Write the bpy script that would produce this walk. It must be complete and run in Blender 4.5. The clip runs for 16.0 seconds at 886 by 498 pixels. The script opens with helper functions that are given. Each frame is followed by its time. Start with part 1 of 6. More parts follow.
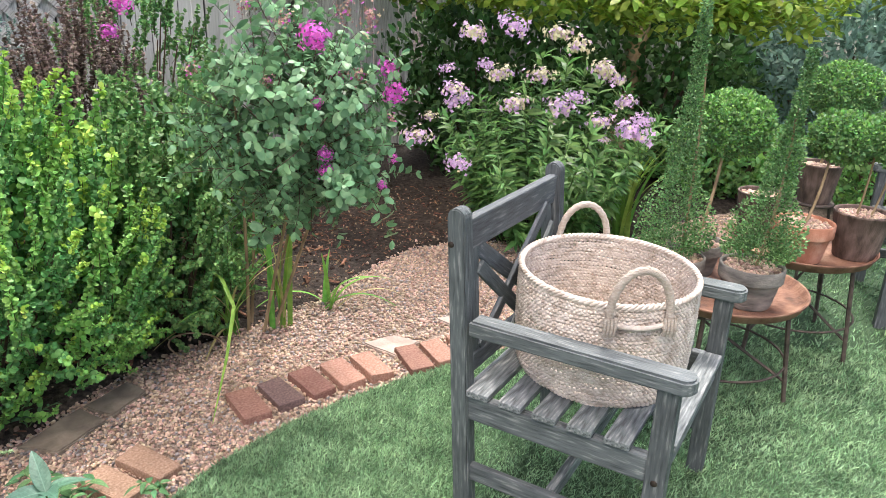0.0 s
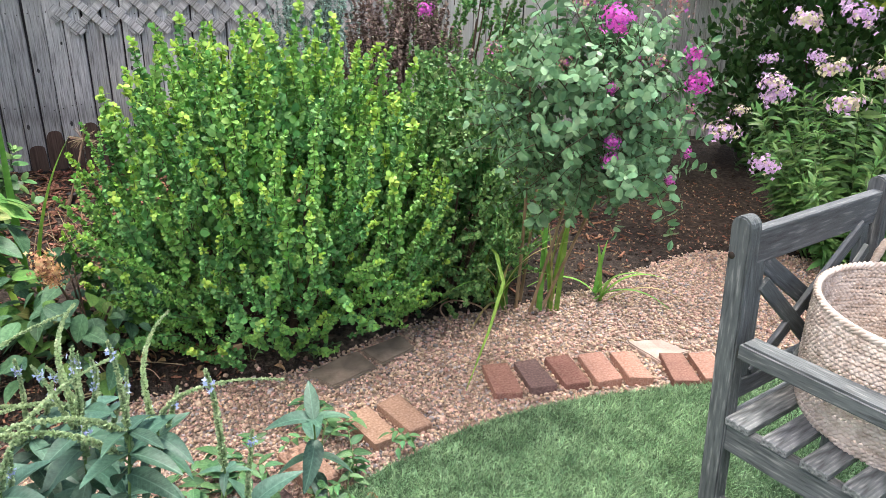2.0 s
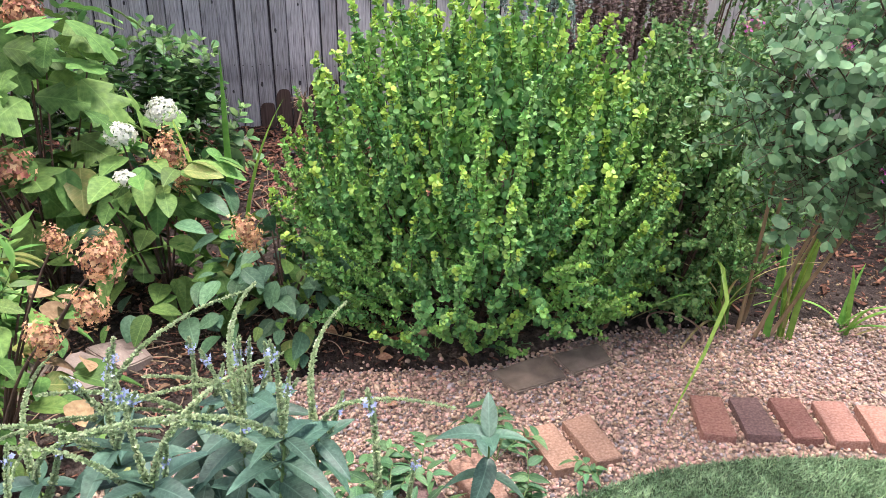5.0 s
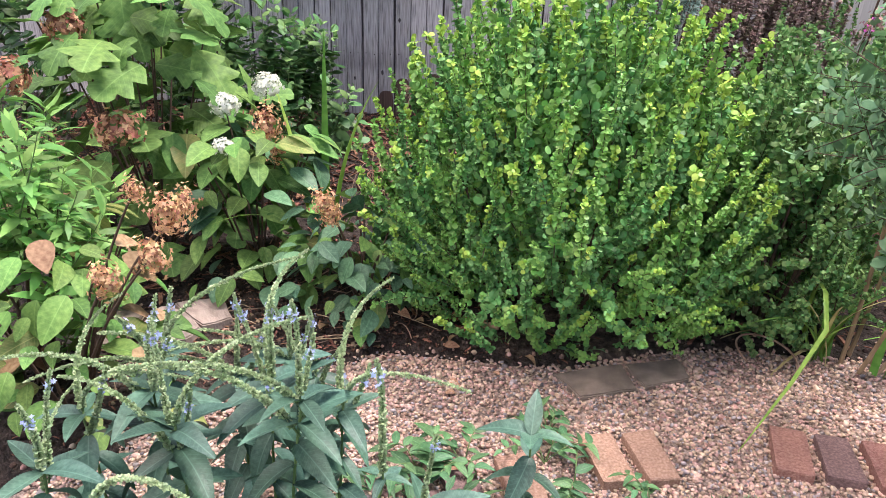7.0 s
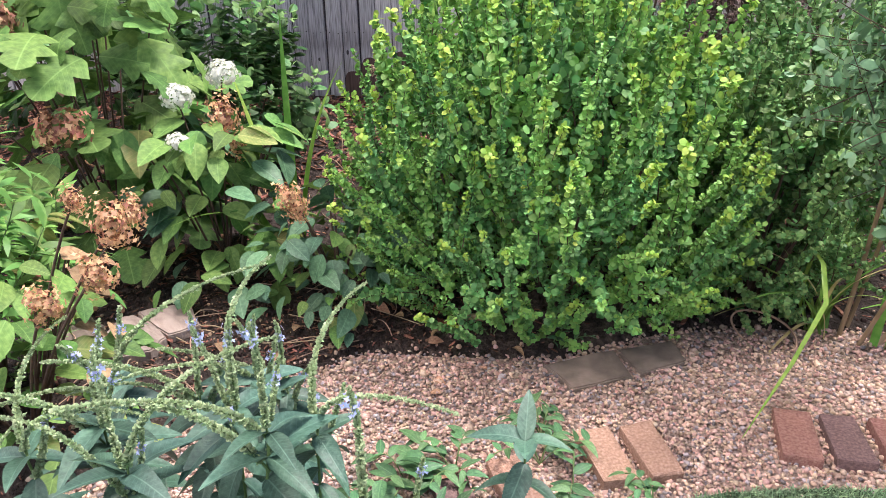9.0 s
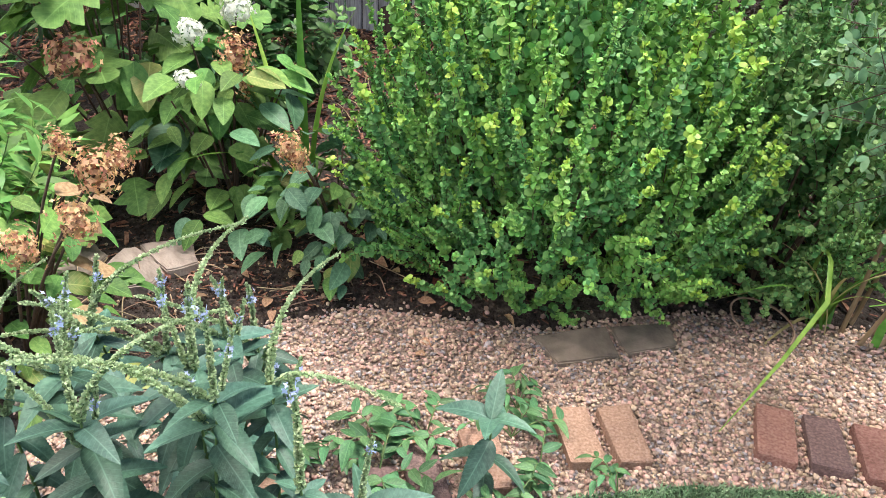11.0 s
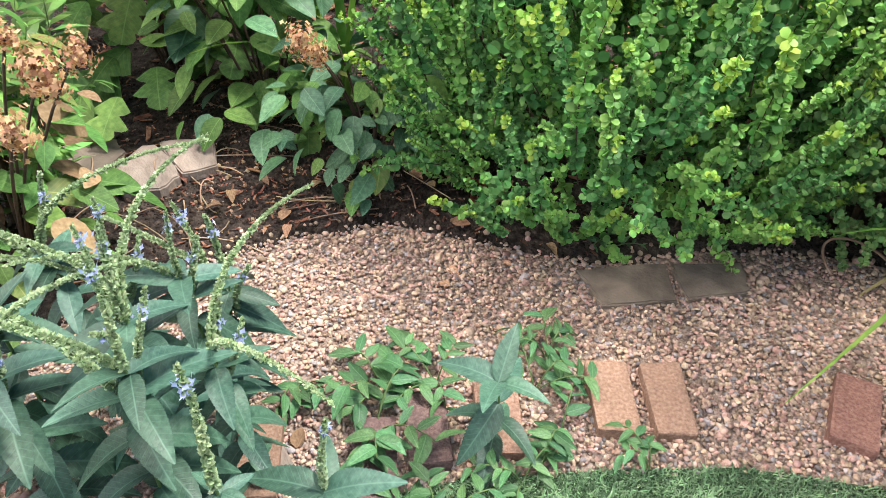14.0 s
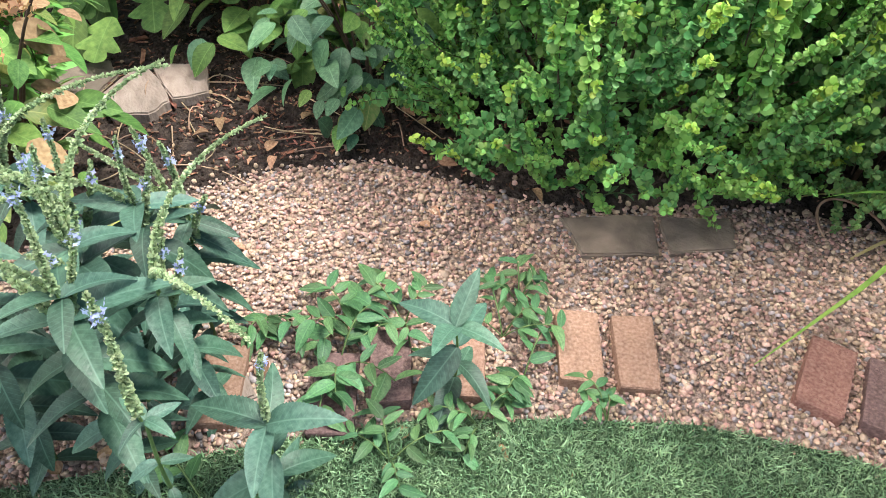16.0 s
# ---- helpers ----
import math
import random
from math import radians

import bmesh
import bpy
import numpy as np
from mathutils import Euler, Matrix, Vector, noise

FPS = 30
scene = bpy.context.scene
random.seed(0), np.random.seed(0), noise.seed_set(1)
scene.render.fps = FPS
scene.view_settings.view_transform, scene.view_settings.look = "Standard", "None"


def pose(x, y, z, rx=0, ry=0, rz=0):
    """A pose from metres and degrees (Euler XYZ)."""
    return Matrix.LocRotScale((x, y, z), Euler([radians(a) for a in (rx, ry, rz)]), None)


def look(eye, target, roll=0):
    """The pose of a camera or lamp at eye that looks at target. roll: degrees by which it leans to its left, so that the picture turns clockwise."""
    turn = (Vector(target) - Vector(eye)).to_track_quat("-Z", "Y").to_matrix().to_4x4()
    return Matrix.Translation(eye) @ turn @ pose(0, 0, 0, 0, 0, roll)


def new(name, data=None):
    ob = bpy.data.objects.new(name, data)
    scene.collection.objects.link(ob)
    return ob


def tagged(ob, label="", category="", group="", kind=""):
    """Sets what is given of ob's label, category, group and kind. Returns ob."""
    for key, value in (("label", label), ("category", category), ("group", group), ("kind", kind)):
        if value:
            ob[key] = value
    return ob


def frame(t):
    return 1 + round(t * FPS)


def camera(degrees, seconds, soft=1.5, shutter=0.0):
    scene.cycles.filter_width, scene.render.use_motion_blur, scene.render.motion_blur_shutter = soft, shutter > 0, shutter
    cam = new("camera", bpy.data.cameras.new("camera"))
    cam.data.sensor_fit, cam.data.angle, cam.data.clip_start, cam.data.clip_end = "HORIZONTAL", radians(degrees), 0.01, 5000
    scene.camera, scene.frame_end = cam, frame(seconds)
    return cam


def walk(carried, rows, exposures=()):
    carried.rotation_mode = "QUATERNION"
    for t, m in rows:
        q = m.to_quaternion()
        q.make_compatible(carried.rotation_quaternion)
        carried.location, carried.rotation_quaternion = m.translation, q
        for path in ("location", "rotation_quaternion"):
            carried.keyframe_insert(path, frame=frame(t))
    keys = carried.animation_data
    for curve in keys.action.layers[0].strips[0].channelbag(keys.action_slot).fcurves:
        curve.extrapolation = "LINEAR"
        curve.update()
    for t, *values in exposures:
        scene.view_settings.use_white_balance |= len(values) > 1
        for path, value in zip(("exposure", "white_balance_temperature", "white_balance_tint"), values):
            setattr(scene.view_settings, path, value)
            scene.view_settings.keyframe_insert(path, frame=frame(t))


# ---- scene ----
cam = camera(62.4, 16.0, 0.5)
PATH = [
    (0, (0.14, 0.394, 1.505), (0.161, 2.269, 0.811), 1.9),
    (0.5, (0.163, 0.406, 1.512), (0.006, 2.264, 0.788), 2.1),
    (1, (0.177, 0.433, 1.51), (-0.177, 2.255, 0.764), 2.0),
    (1.5, (0.185, 0.448, 1.502), (-0.37, 2.215, 0.747), 1.9),
    (2, (0.187, 0.458, 1.499), (-0.545, 2.159, 0.744), 1.5),
    (2.5, (0.208, 0.467, 1.493), (-0.656, 2.106, 0.739), 1.2),
    (3, (0.198, 0.486, 1.492), (-0.754, 2.073, 0.733), 0.7),
    (3.5, (0.156, 0.538, 1.486), (-0.849, 2.085, 0.713), 0.4),
    (4, (0.099, 0.598, 1.476), (-0.952, 2.102, 0.68), 0.3),
    (4.5, (0.05, 0.651, 1.47), (-1.057, 2.099, 0.646), 0.6),
    (5, (0.045, 0.7, 1.472), (-1.134, 2.08, 0.631), 1.1),
    (5.2, (0.04, 0.725, 1.47), (-1.164, 2.079, 0.624), 1.4),
    (7.3, (0.157, 0.848, 1.418), (-1.264, 1.965, 0.561), 2.0),
    (7.5, (0.144, 0.862, 1.427), (-1.271, 1.973, 0.552), 1.6),
    (8, (0.101, 0.887, 1.422), (-1.298, 2.004, 0.531), 1.0),
    (8.5, (0.056, 0.91, 1.412), (-1.324, 2.046, 0.514), 0.1),
    (9, (0.034, 0.933, 1.398), (-1.322, 2.095, 0.498), -0.1),
    (9.2, (0.022, 0.951, 1.403), (-1.322, 2.12, 0.491), 0.0),
    (11.3, (0.076, 1.091, 1.472), (-1.268, 2.092, 0.38), 3.6),
    (11.5, (0.094, 1.108, 1.47), (-1.255, 2.083, 0.361), 3.3),
    (12, (0.115, 1.136, 1.454), (-1.24, 2.064, 0.313), 2.7),
    (12.5, (0.093, 1.195, 1.434), (-1.263, 2.076, 0.256), 1.6),
    (13, (0.006, 1.278, 1.419), (-1.337, 2.105, 0.189), 0.9),
    (13.5, (-0.079, 1.322, 1.4), (-1.402, 2.102, 0.119), 0.9),
    (14, (-0.097, 1.384, 1.388), (-1.41, 2.112, 0.067), 1.1),
    (14.5, (-0.078, 1.447, 1.382), (-1.378, 2.127, 0.023), 1.5),
    (15, (-0.071, 1.483, 1.391), (-1.342, 2.124, -0.015), 1.7),
    (15.5, (-0.071, 1.504, 1.386), (-1.319, 2.123, -0.048), 1.9),
    (16, (-0.06, 1.505, 1.38), (-1.3, 2.118, -0.064), 2.3),
]
walk(cam, [(t, look(eye, target, roll)) for t, eye, target, roll in PATH], exposures=[(0.0, 1.6, 6500, 10), (2.5, 1.6, 6500, 12), (4.5, 1.62, 6450, 22), (9.2, 1.62, 6450, 22), (11.3, 1.6, 6500, 10), (16.0, 1.6, 6500, 10)])


# ---- world, sun ----
world = bpy.data.worlds.new("sky")
scene.world = world
world.use_nodes = True
sky = world.node_tree.nodes.new("ShaderNodeTexSky")
sky.sky_type, sky.sun_disc = "NISHITA", False
sky.sun_elevation, sky.sun_rotation = radians(62), radians(200)
sky.air_density, sky.dust_density, sky.ozone_density = 1.0, 5.0, 1.0
backg = world.node_tree.nodes["Background"]
backg.inputs["Strength"].default_value = 0.12
world.node_tree.links.new(sky.outputs[0], backg.inputs["Color"])
sun = new("sun", bpy.data.lights.new("sun", "SUN"))
sun.data.energy, sun.data.angle, sun.data.color = 2.5, radians(16), (1.0, 0.95, 0.88)
sun.matrix_world = pose(0, 0, 8, 28, 0, 160)

rng = np.random.default_rng(7)


# ---- materials ----
def mat(name, cols, rough=0.6, scale=20.0, bump=0.2, bump_scale=None, vary="", dv=0.3, dh=0.03, thin=0.0, metal=0.0,
        stretch=(1, 1, 1), stain=0.25, stain_scale=2.0, vein=0.0, spec=0.4, bump_dist=0.01):
    """A surface of two or more colours in fine grain, large stains, relief and a random shift from piece to piece."""
    m = bpy.data.materials.new(name)
    m.use_nodes = True
    nt = m.node_tree
    nd, ln = nt.nodes, nt.links
    bsdf = nd["Principled BSDF"]
    out = nd["Material Output"]
    co = nd.new("ShaderNodeTexCoord")
    mp = nd.new("ShaderNodeMapping")
    mp.inputs["Scale"].default_value = stretch
    ln.new(co.outputs["Object"], mp.inputs["Vector"])
    n1 = nd.new("ShaderNodeTexNoise")
    n1.inputs["Scale"].default_value, n1.inputs["Detail"].default_value = scale, 5
    ln.new(mp.outputs[0], n1.inputs["Vector"])
    ramp = nd.new("ShaderNodeValToRGB")
    els = ramp.color_ramp.elements
    while len(els) < len(cols):
        els.new(0.5)
    for i, c in enumerate(cols):
        els[i].position = 0.3 + 0.4 * i / max(1, len(cols) - 1)
        els[i].color = (*c, 1)
    ln.new(n1.outputs["Fac"], ramp.inputs["Fac"])
    n2 = nd.new("ShaderNodeTexNoise")
    n2.inputs["Scale"].default_value, n2.inputs["Detail"].default_value = stain_scale, 3
    ln.new(co.outputs["Object"], n2.inputs["Vector"])
    r2 = nd.new("ShaderNodeMapRange")
    r2.inputs["From Min"].default_value, r2.inputs["From Max"].default_value = 0.3, 0.7
    r2.inputs["To Min"].default_value, r2.inputs["To Max"].default_value = 1 - stain, 1 + stain * 0.5
    ln.new(n2.outputs["Fac"], r2.inputs["Value"])
    hsv = nd.new("ShaderNodeHueSaturation")
    ln.new(ramp.outputs["Color"], hsv.inputs["Color"])
    value = r2.outputs["Result"]
    if vary:
        if vary == "island":
            src = nd.new("ShaderNodeNewGeometry").outputs["Random Per Island"]
        else:
            src = nd.new("ShaderNodeObjectInfo").outputs["Random"]
        mr = nd.new("ShaderNodeMapRange")
        mr.inputs["To Min"].default_value, mr.inputs["To Max"].default_value = 1 - dv, 1 + dv
        ln.new(src, mr.inputs["Value"])
        mul = nd.new("ShaderNodeMath")
        mul.operation = "MULTIPLY"
        ln.new(mr.outputs["Result"], mul.inputs[0])
        ln.new(value, mul.inputs[1])
        value = mul.outputs[0]
        frac = nd.new("ShaderNodeMath")
        frac.operation = "MULTIPLY"
        frac.inputs[1].default_value = 7.31
        ln.new(src, frac.inputs[0])
        fr2 = nd.new("ShaderNodeMath")
        fr2.operation = "FRACT"
        ln.new(frac.outputs[0], fr2.inputs[0])
        mh = nd.new("ShaderNodeMapRange")
        mh.inputs["To Min"].default_value, mh.inputs["To Max"].default_value = 0.5 - dh, 0.5 + dh
        ln.new(fr2.outputs[0], mh.inputs["Value"])
        ln.new(mh.outputs["Result"], hsv.inputs["Hue"])
    ln.new(value, hsv.inputs["Value"])
    colour = hsv.outputs["Color"]
    nb = nd.new("ShaderNodeTexNoise")
    nb.inputs["Scale"].default_value, nb.inputs["Detail"].default_value = bump_scale or scale * 2, 4
    ln.new(mp.outputs[0], nb.inputs["Vector"])
    height = nb.outputs["Fac"]
    if vein:
        # midrib and side veins of a leaf that lies along its own y
        sep = nd.new("ShaderNodeSeparateXYZ")
        ln.new(co.outputs["Object"], sep.inputs[0])
        ab = nd.new("ShaderNodeMath")
        ab.operation = "ABSOLUTE"
        ln.new(sep.outputs["X"], ab.inputs[0])
        rib = nd.new("ShaderNodeMapRange")
        rib.inputs["From Min"].default_value, rib.inputs["From Max"].default_value = 0.004, 0.016
        rib.inputs["To Min"].default_value, rib.inputs["To Max"].default_value = 1, 0
        ln.new(ab.outputs[0], rib.inputs["Value"])
        slant = nd.new("ShaderNodeMath")
        slant.operation = "MULTIPLY_ADD"
        slant.inputs[1].default_value = -0.9
        ln.new(ab.outputs[0], slant.inputs[0])
        ln.new(sep.outputs["Y"], slant.inputs[2])
        freq = nd.new("ShaderNodeMath")
        freq.operation = "MULTIPLY"
        freq.inputs[1].default_value = 75
        ln.new(slant.outputs[0], freq.inputs[0])
        wave = nd.new("ShaderNodeMath")
        wave.operation = "SINE"
        ln.new(freq.outputs[0], wave.inputs[0])
        wv = nd.new("ShaderNodeMapRange")
        wv.inputs["From Min"].default_value, wv.inputs["From Max"].default_value = 0.75, 1.0
        ln.new(wave.outputs[0], wv.inputs["Value"])
        both = nd.new("ShaderNodeMath")
        both.operation = "MAXIMUM"
        ln.new(rib.outputs["Result"], both.inputs[0])
        half = nd.new("ShaderNodeMath")
        half.operation = "MULTIPLY"
        half.inputs[1].default_value = 0.35
        ln.new(wv.outputs["Result"], half.inputs[0])
        ln.new(half.outputs[0], both.inputs[1])
        amt = nd.new("ShaderNodeMath")
        amt.operation = "MULTIPLY"
        amt.inputs[1].default_value = vein
        ln.new(both.outputs[0], amt.inputs[0])
        mixv = nd.new("ShaderNodeMixRGB")
        light = [min(1, c * 1.8 + 0.03) for c in cols[-1]]
        mixv.inputs["Color2"].default_value = (*light, 1)
        ln.new(amt.outputs[0], mixv.inputs["Fac"])
        ln.new(colour, mixv.inputs["Color1"])
        colour = mixv.outputs["Color"]
        sub = nd.new("ShaderNodeMath")
        sub.operation = "SUBTRACT"
        ln.new(height, sub.inputs[0])
        ln.new(both.outputs[0], sub.inputs[1])
        height = sub.outputs[0]
    ln.new(colour, bsdf.inputs["Base Color"])
    bp = nd.new("ShaderNodeBump")
    bp.inputs["Strength"].default_value, bp.inputs["Distance"].default_value = bump, bump_dist
    ln.new(height, bp.inputs["Height"])
    ln.new(bp.outputs[0], bsdf.inputs["Normal"])
    rr = nd.new("ShaderNodeMapRange")
    rr.inputs["To Min"].default_value, rr.inputs["To Max"].default_value = max(0.05, rough - 0.15), min(1, rough + 0.15)
    ln.new(n1.outputs["Fac"], rr.inputs["Value"])
    ln.new(rr.outputs["Result"], bsdf.inputs["Roughness"])
    bsdf.inputs["Metallic"].default_value = metal
    bsdf.inputs["Specular IOR Level"].default_value = spec
    if thin:
        tr = nd.new("ShaderNodeBsdfTranslucent")
        ln.new(colour, tr.inputs["Color"])
        mx = nd.new("ShaderNodeMixShader")
        mx.inputs[0].default_value = thin
        ln.new(bsdf.outputs[0], mx.inputs[1])
        ln.new(tr.outputs[0], mx.inputs[2])
        ln.new(mx.outputs[0], out.inputs["Surface"])
    return m


def leafmat(name, a, b, vary="island", thin=0.3, rough=0.45, dv=0.35, dh=0.02, vein=0.0, scale=30, bump=0.15, spec=0.25):
    return mat(name, [a, b], rough=rough, scale=scale, bump=bump, vary=vary, dv=dv, dh=dh, thin=thin, vein=vein, stain=0.2, stain_scale=4, spec=spec)


M_SOIL = mat("dark soil", [(0.016, 0.012, 0.01), (0.045, 0.034, 0.028), (0.09, 0.07, 0.058)], 0.95, 40, 0.9, 90, stain=0.45, stain_scale=1.3, bump_dist=0.03, spec=0.2)
M_MULCH = mat("bark mulch", [(0.07, 0.03, 0.02), (0.2, 0.095, 0.06), (0.27, 0.15, 0.1)], 0.9, 60, 0.5, vary="island", dv=0.5, dh=0.02, stretch=(1, 1, 1), spec=0.2)
M_CLOD = mat("soil crumbs", [(0.02, 0.014, 0.01), (0.06, 0.04, 0.03)], 0.95, 50, 0.5, vary="island", dv=0.6, spec=0.2)
M_PEBBLE = mat("pea gravel", [(0.285, 0.178, 0.125), (0.45, 0.315, 0.24), (0.53, 0.41, 0.33)], 0.75, 45, 0.25, 160, vary="island", dv=0.4, dh=0.03, stain=0.2, stain_scale=9)
M_PEBBLE_G = mat("grey gravel", [(0.2, 0.18, 0.18), (0.38, 0.34, 0.33)], 0.75, 60, 0.25, 160, vary="island", dv=0.5, dh=0.03)
M_GRIT = mat("gravel bed", [(0.11, 0.08, 0.062), (0.3, 0.225, 0.18), (0.42, 0.34, 0.29)], 0.9, 90, 0.9, 90, bump_dist=0.02)
M_TURF = mat("turf backing", [(0.03, 0.065, 0.03), (0.07, 0.13, 0.06)], 0.85, 120, 0.8, 260, stain=0.12, stain_scale=2.2)
M_BLADE = mat("turf blades", [(0.145, 0.265, 0.135), (0.3, 0.455, 0.26)], 0.45, 10, 0.05, vary="island", dv=0.55, dh=0.02, thin=0.1, stain=0.2, stain_scale=5, spec=0.3)
M_BRICKS = [mat("clay brick " + w, c, 0.9, 130, 0.8, 220, vary="object", dv=0.1, dh=0.008, stain=0.14, stain_scale=18, bump_dist=0.005, spec=0.2) for w, c in (
    ("red", [(0.155, 0.075, 0.06), (0.235, 0.12, 0.098), (0.29, 0.17, 0.142)]),
    ("plum", [(0.1, 0.065, 0.06), (0.15, 0.1, 0.092), (0.21, 0.145, 0.13)]),
    ("orange", [(0.24, 0.125, 0.09), (0.35, 0.2, 0.15), (0.4, 0.27, 0.21)]),
    ("buff", [(0.2, 0.12, 0.082), (0.29, 0.18, 0.13), (0.35, 0.24, 0.18)]))]
M_FLAG = mat("sandstone flag", [(0.2, 0.155, 0.125), (0.29, 0.235, 0.195), (0.33, 0.275, 0.23)], 0.85, 14, 0.5, 60, stretch=(1, 2.2, 1), stain=0.3, stain_scale=5)
M_FLAG_D = mat("damp grey flag", [(0.14, 0.11, 0.085), (0.25, 0.205, 0.16)], 0.8, 16, 0.5, 60, stain=0.3, stain_scale=5)
M_FLAG_P = mat("pale pink flag", [(0.32, 0.245, 0.205), (0.42, 0.34, 0.295)], 0.85, 16, 0.5, 60, stain=0.25, stain_scale=6)
M_BOARD = mat("weathered fence wood", [(0.22, 0.212, 0.205), (0.49, 0.475, 0.46), (0.65, 0.635, 0.62)], 0.9, 9, 0.8, 14, vary="object", dv=0.22, dh=0.01,
              stretch=(14, 14, 0.8), stain=0.35, stain_scale=3.5, bump_dist=0.006, spec=0.15)
M_WET = mat("water-stained wood", [(0.07, 0.045, 0.035), (0.15, 0.1, 0.08)], 0.8, 9, 0.6, 14, stretch=(14, 14, 0.8), stain=0.3, spec=0.15, bump_dist=0.006)
# paler tone: the stronger light on these fence boards is put into the colour
M_WHITE = mat("pale lit boards", [(0.48, 0.48, 0.47), (0.62, 0.62, 0.61)], 0.85, 7, 0.4, 14, vary="object", dv=0.08, stretch=(12, 12, 0.7), stain=0.25, bump_dist=0.004)
# dark tone of the knots, also used for the shade in the fence gaps
M_KNOT_SHADE = mat("wood knot and gap shade", [(0.05, 0.045, 0.045), (0.1, 0.09, 0.09)], 0.9, 40, 0.4)
M_NAIL = mat("rusty nail", [(0.03, 0.025, 0.022), (0.06, 0.045, 0.035)], 0.7, 80, 0.2, metal=0.6)
# posts and legs toned darker where light is blocked; slats and rails worn paler
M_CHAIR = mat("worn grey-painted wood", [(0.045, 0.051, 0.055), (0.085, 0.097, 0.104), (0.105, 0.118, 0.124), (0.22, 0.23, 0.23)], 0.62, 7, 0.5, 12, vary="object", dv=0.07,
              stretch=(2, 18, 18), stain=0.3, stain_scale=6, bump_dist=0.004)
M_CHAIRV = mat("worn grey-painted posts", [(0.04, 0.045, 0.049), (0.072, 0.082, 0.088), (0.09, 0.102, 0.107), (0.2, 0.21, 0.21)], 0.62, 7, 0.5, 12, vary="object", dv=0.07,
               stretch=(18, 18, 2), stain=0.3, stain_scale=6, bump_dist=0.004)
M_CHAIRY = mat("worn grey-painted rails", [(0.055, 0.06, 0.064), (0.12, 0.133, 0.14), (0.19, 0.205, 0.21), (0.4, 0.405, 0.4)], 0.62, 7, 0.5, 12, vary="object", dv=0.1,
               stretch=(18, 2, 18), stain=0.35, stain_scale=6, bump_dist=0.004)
M_WICKER = mat("whitewashed wicker", [(0.38, 0.31, 0.255), (0.54, 0.47, 0.41), (0.62, 0.555, 0.5)], 0.75, 35, 0.4, 90, vary="island", dv=0.12, dh=0.01, stain=0.2, stain_scale=9)
M_WROPE = mat("wrapped wicker handle", [(0.38, 0.31, 0.255), (0.52, 0.46, 0.4)], 0.75, 60, 0.6, 160, stretch=(1, 1, 3))
M_RUST = mat("rusty metal tray", [(0.1, 0.05, 0.035), (0.24, 0.12, 0.08), (0.33, 0.2, 0.14)], 0.75, 12, 0.4, 70, stain=0.35, stain_scale=6, metal=0.15)
M_IRON = mat("brown iron legs", [(0.05, 0.04, 0.035), (0.13, 0.1, 0.085)], 0.65, 30, 0.3, metal=0.4)
M_TERRA = mat("terracotta", [(0.34, 0.14, 0.085), (0.45, 0.2, 0.13), (0.5, 0.29, 0.21)], 0.85, 14, 0.3, 80, stain=0.3, stain_scale=7)
M_GREYPOT = mat("weathered grey pot", [(0.1, 0.095, 0.09), (0.2, 0.185, 0.17), (0.3, 0.27, 0.24)], 0.8, 14, 0.4, 60, stretch=(1, 1, 2.5), stain=0.35, stain_scale=8)
M_BROWNPOT = mat("old brown pot", [(0.06, 0.04, 0.033), (0.13, 0.09, 0.075), (0.2, 0.14, 0.12)], 0.8, 14, 0.4, 60, stretch=(3, 3, 1), stain=0.35, stain_scale=8)
M_BARK = mat("smooth bark", [(0.14, 0.1, 0.055), (0.29, 0.21, 0.12), (0.37, 0.28, 0.18)], 0.8, 20, 0.5, 40, stretch=(1, 1, 0.3))
M_TWIG = mat("dark twig", [(0.05, 0.032, 0.022), (0.11, 0.07, 0.045)], 0.85, 40, 0.4)
M_STRAW = mat("dry straw", [(0.22, 0.15, 0.09), (0.4, 0.3, 0.2)], 0.85, 30, 0.3, vary="island", dv=0.35)
M_GSTEM = mat("green stem", [(0.07, 0.13, 0.04), (0.14, 0.22, 0.07)], 0.6, 30, 0.2)
L_BARB = leafmat("golden barberry leaf", (0.17, 0.4, 0.085), (0.28, 0.52, 0.135), dv=0.38, thin=0.25)
L_BARBB = leafmat("older barberry leaf", (0.1, 0.28, 0.085), (0.2, 0.425, 0.135), dv=0.4, thin=0.22)
L_LIME = leafmat("new lime leaf", (0.31, 0.54, 0.08), (0.44, 0.63, 0.13), dv=0.22, dh=0.02)
L_PURP = leafmat("purple barberry leaf", (0.165, 0.125, 0.105), (0.31, 0.235, 0.195), dv=0.4, dh=0.05)
L_GREEN = leafmat("mid green leaf", (0.12, 0.28, 0.09), (0.23, 0.42, 0.145), dv=0.45, dh=0.03)
L_CRAPE = leafmat("crape myrtle leaf", (0.1, 0.23, 0.105), (0.23, 0.38, 0.2), dv=0.4, rough=0.42, thin=0.2)
L_PHLOX = leafmat("phlox leaf", (0.08, 0.19, 0.05), (0.16, 0.31, 0.09), dv=0.4)
L_BOX = leafmat("boxwood leaf", (0.08, 0.18, 0.065), (0.17, 0.31, 0.115), dv=0.5, dh=0.03, thin=0.2)
L_BOXL = leafmat("fresh boxwood leaf", (0.13, 0.3, 0.06), (0.2, 0.4, 0.1), dv=0.35)
L_CONIF = leafmat("blue-green conifer", (0.15, 0.27, 0.23), (0.3, 0.43, 0.37), dv=0.5)
L_TREE = leafmat("sunlit tree leaf", (0.2, 0.34, 0.05), (0.38, 0.48, 0.1), dv=0.45, dh=0.03, thin=0.55)
# leaf colour kept dark so that it carries the deep shade itself
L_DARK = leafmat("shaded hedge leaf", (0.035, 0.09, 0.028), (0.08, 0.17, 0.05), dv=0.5)
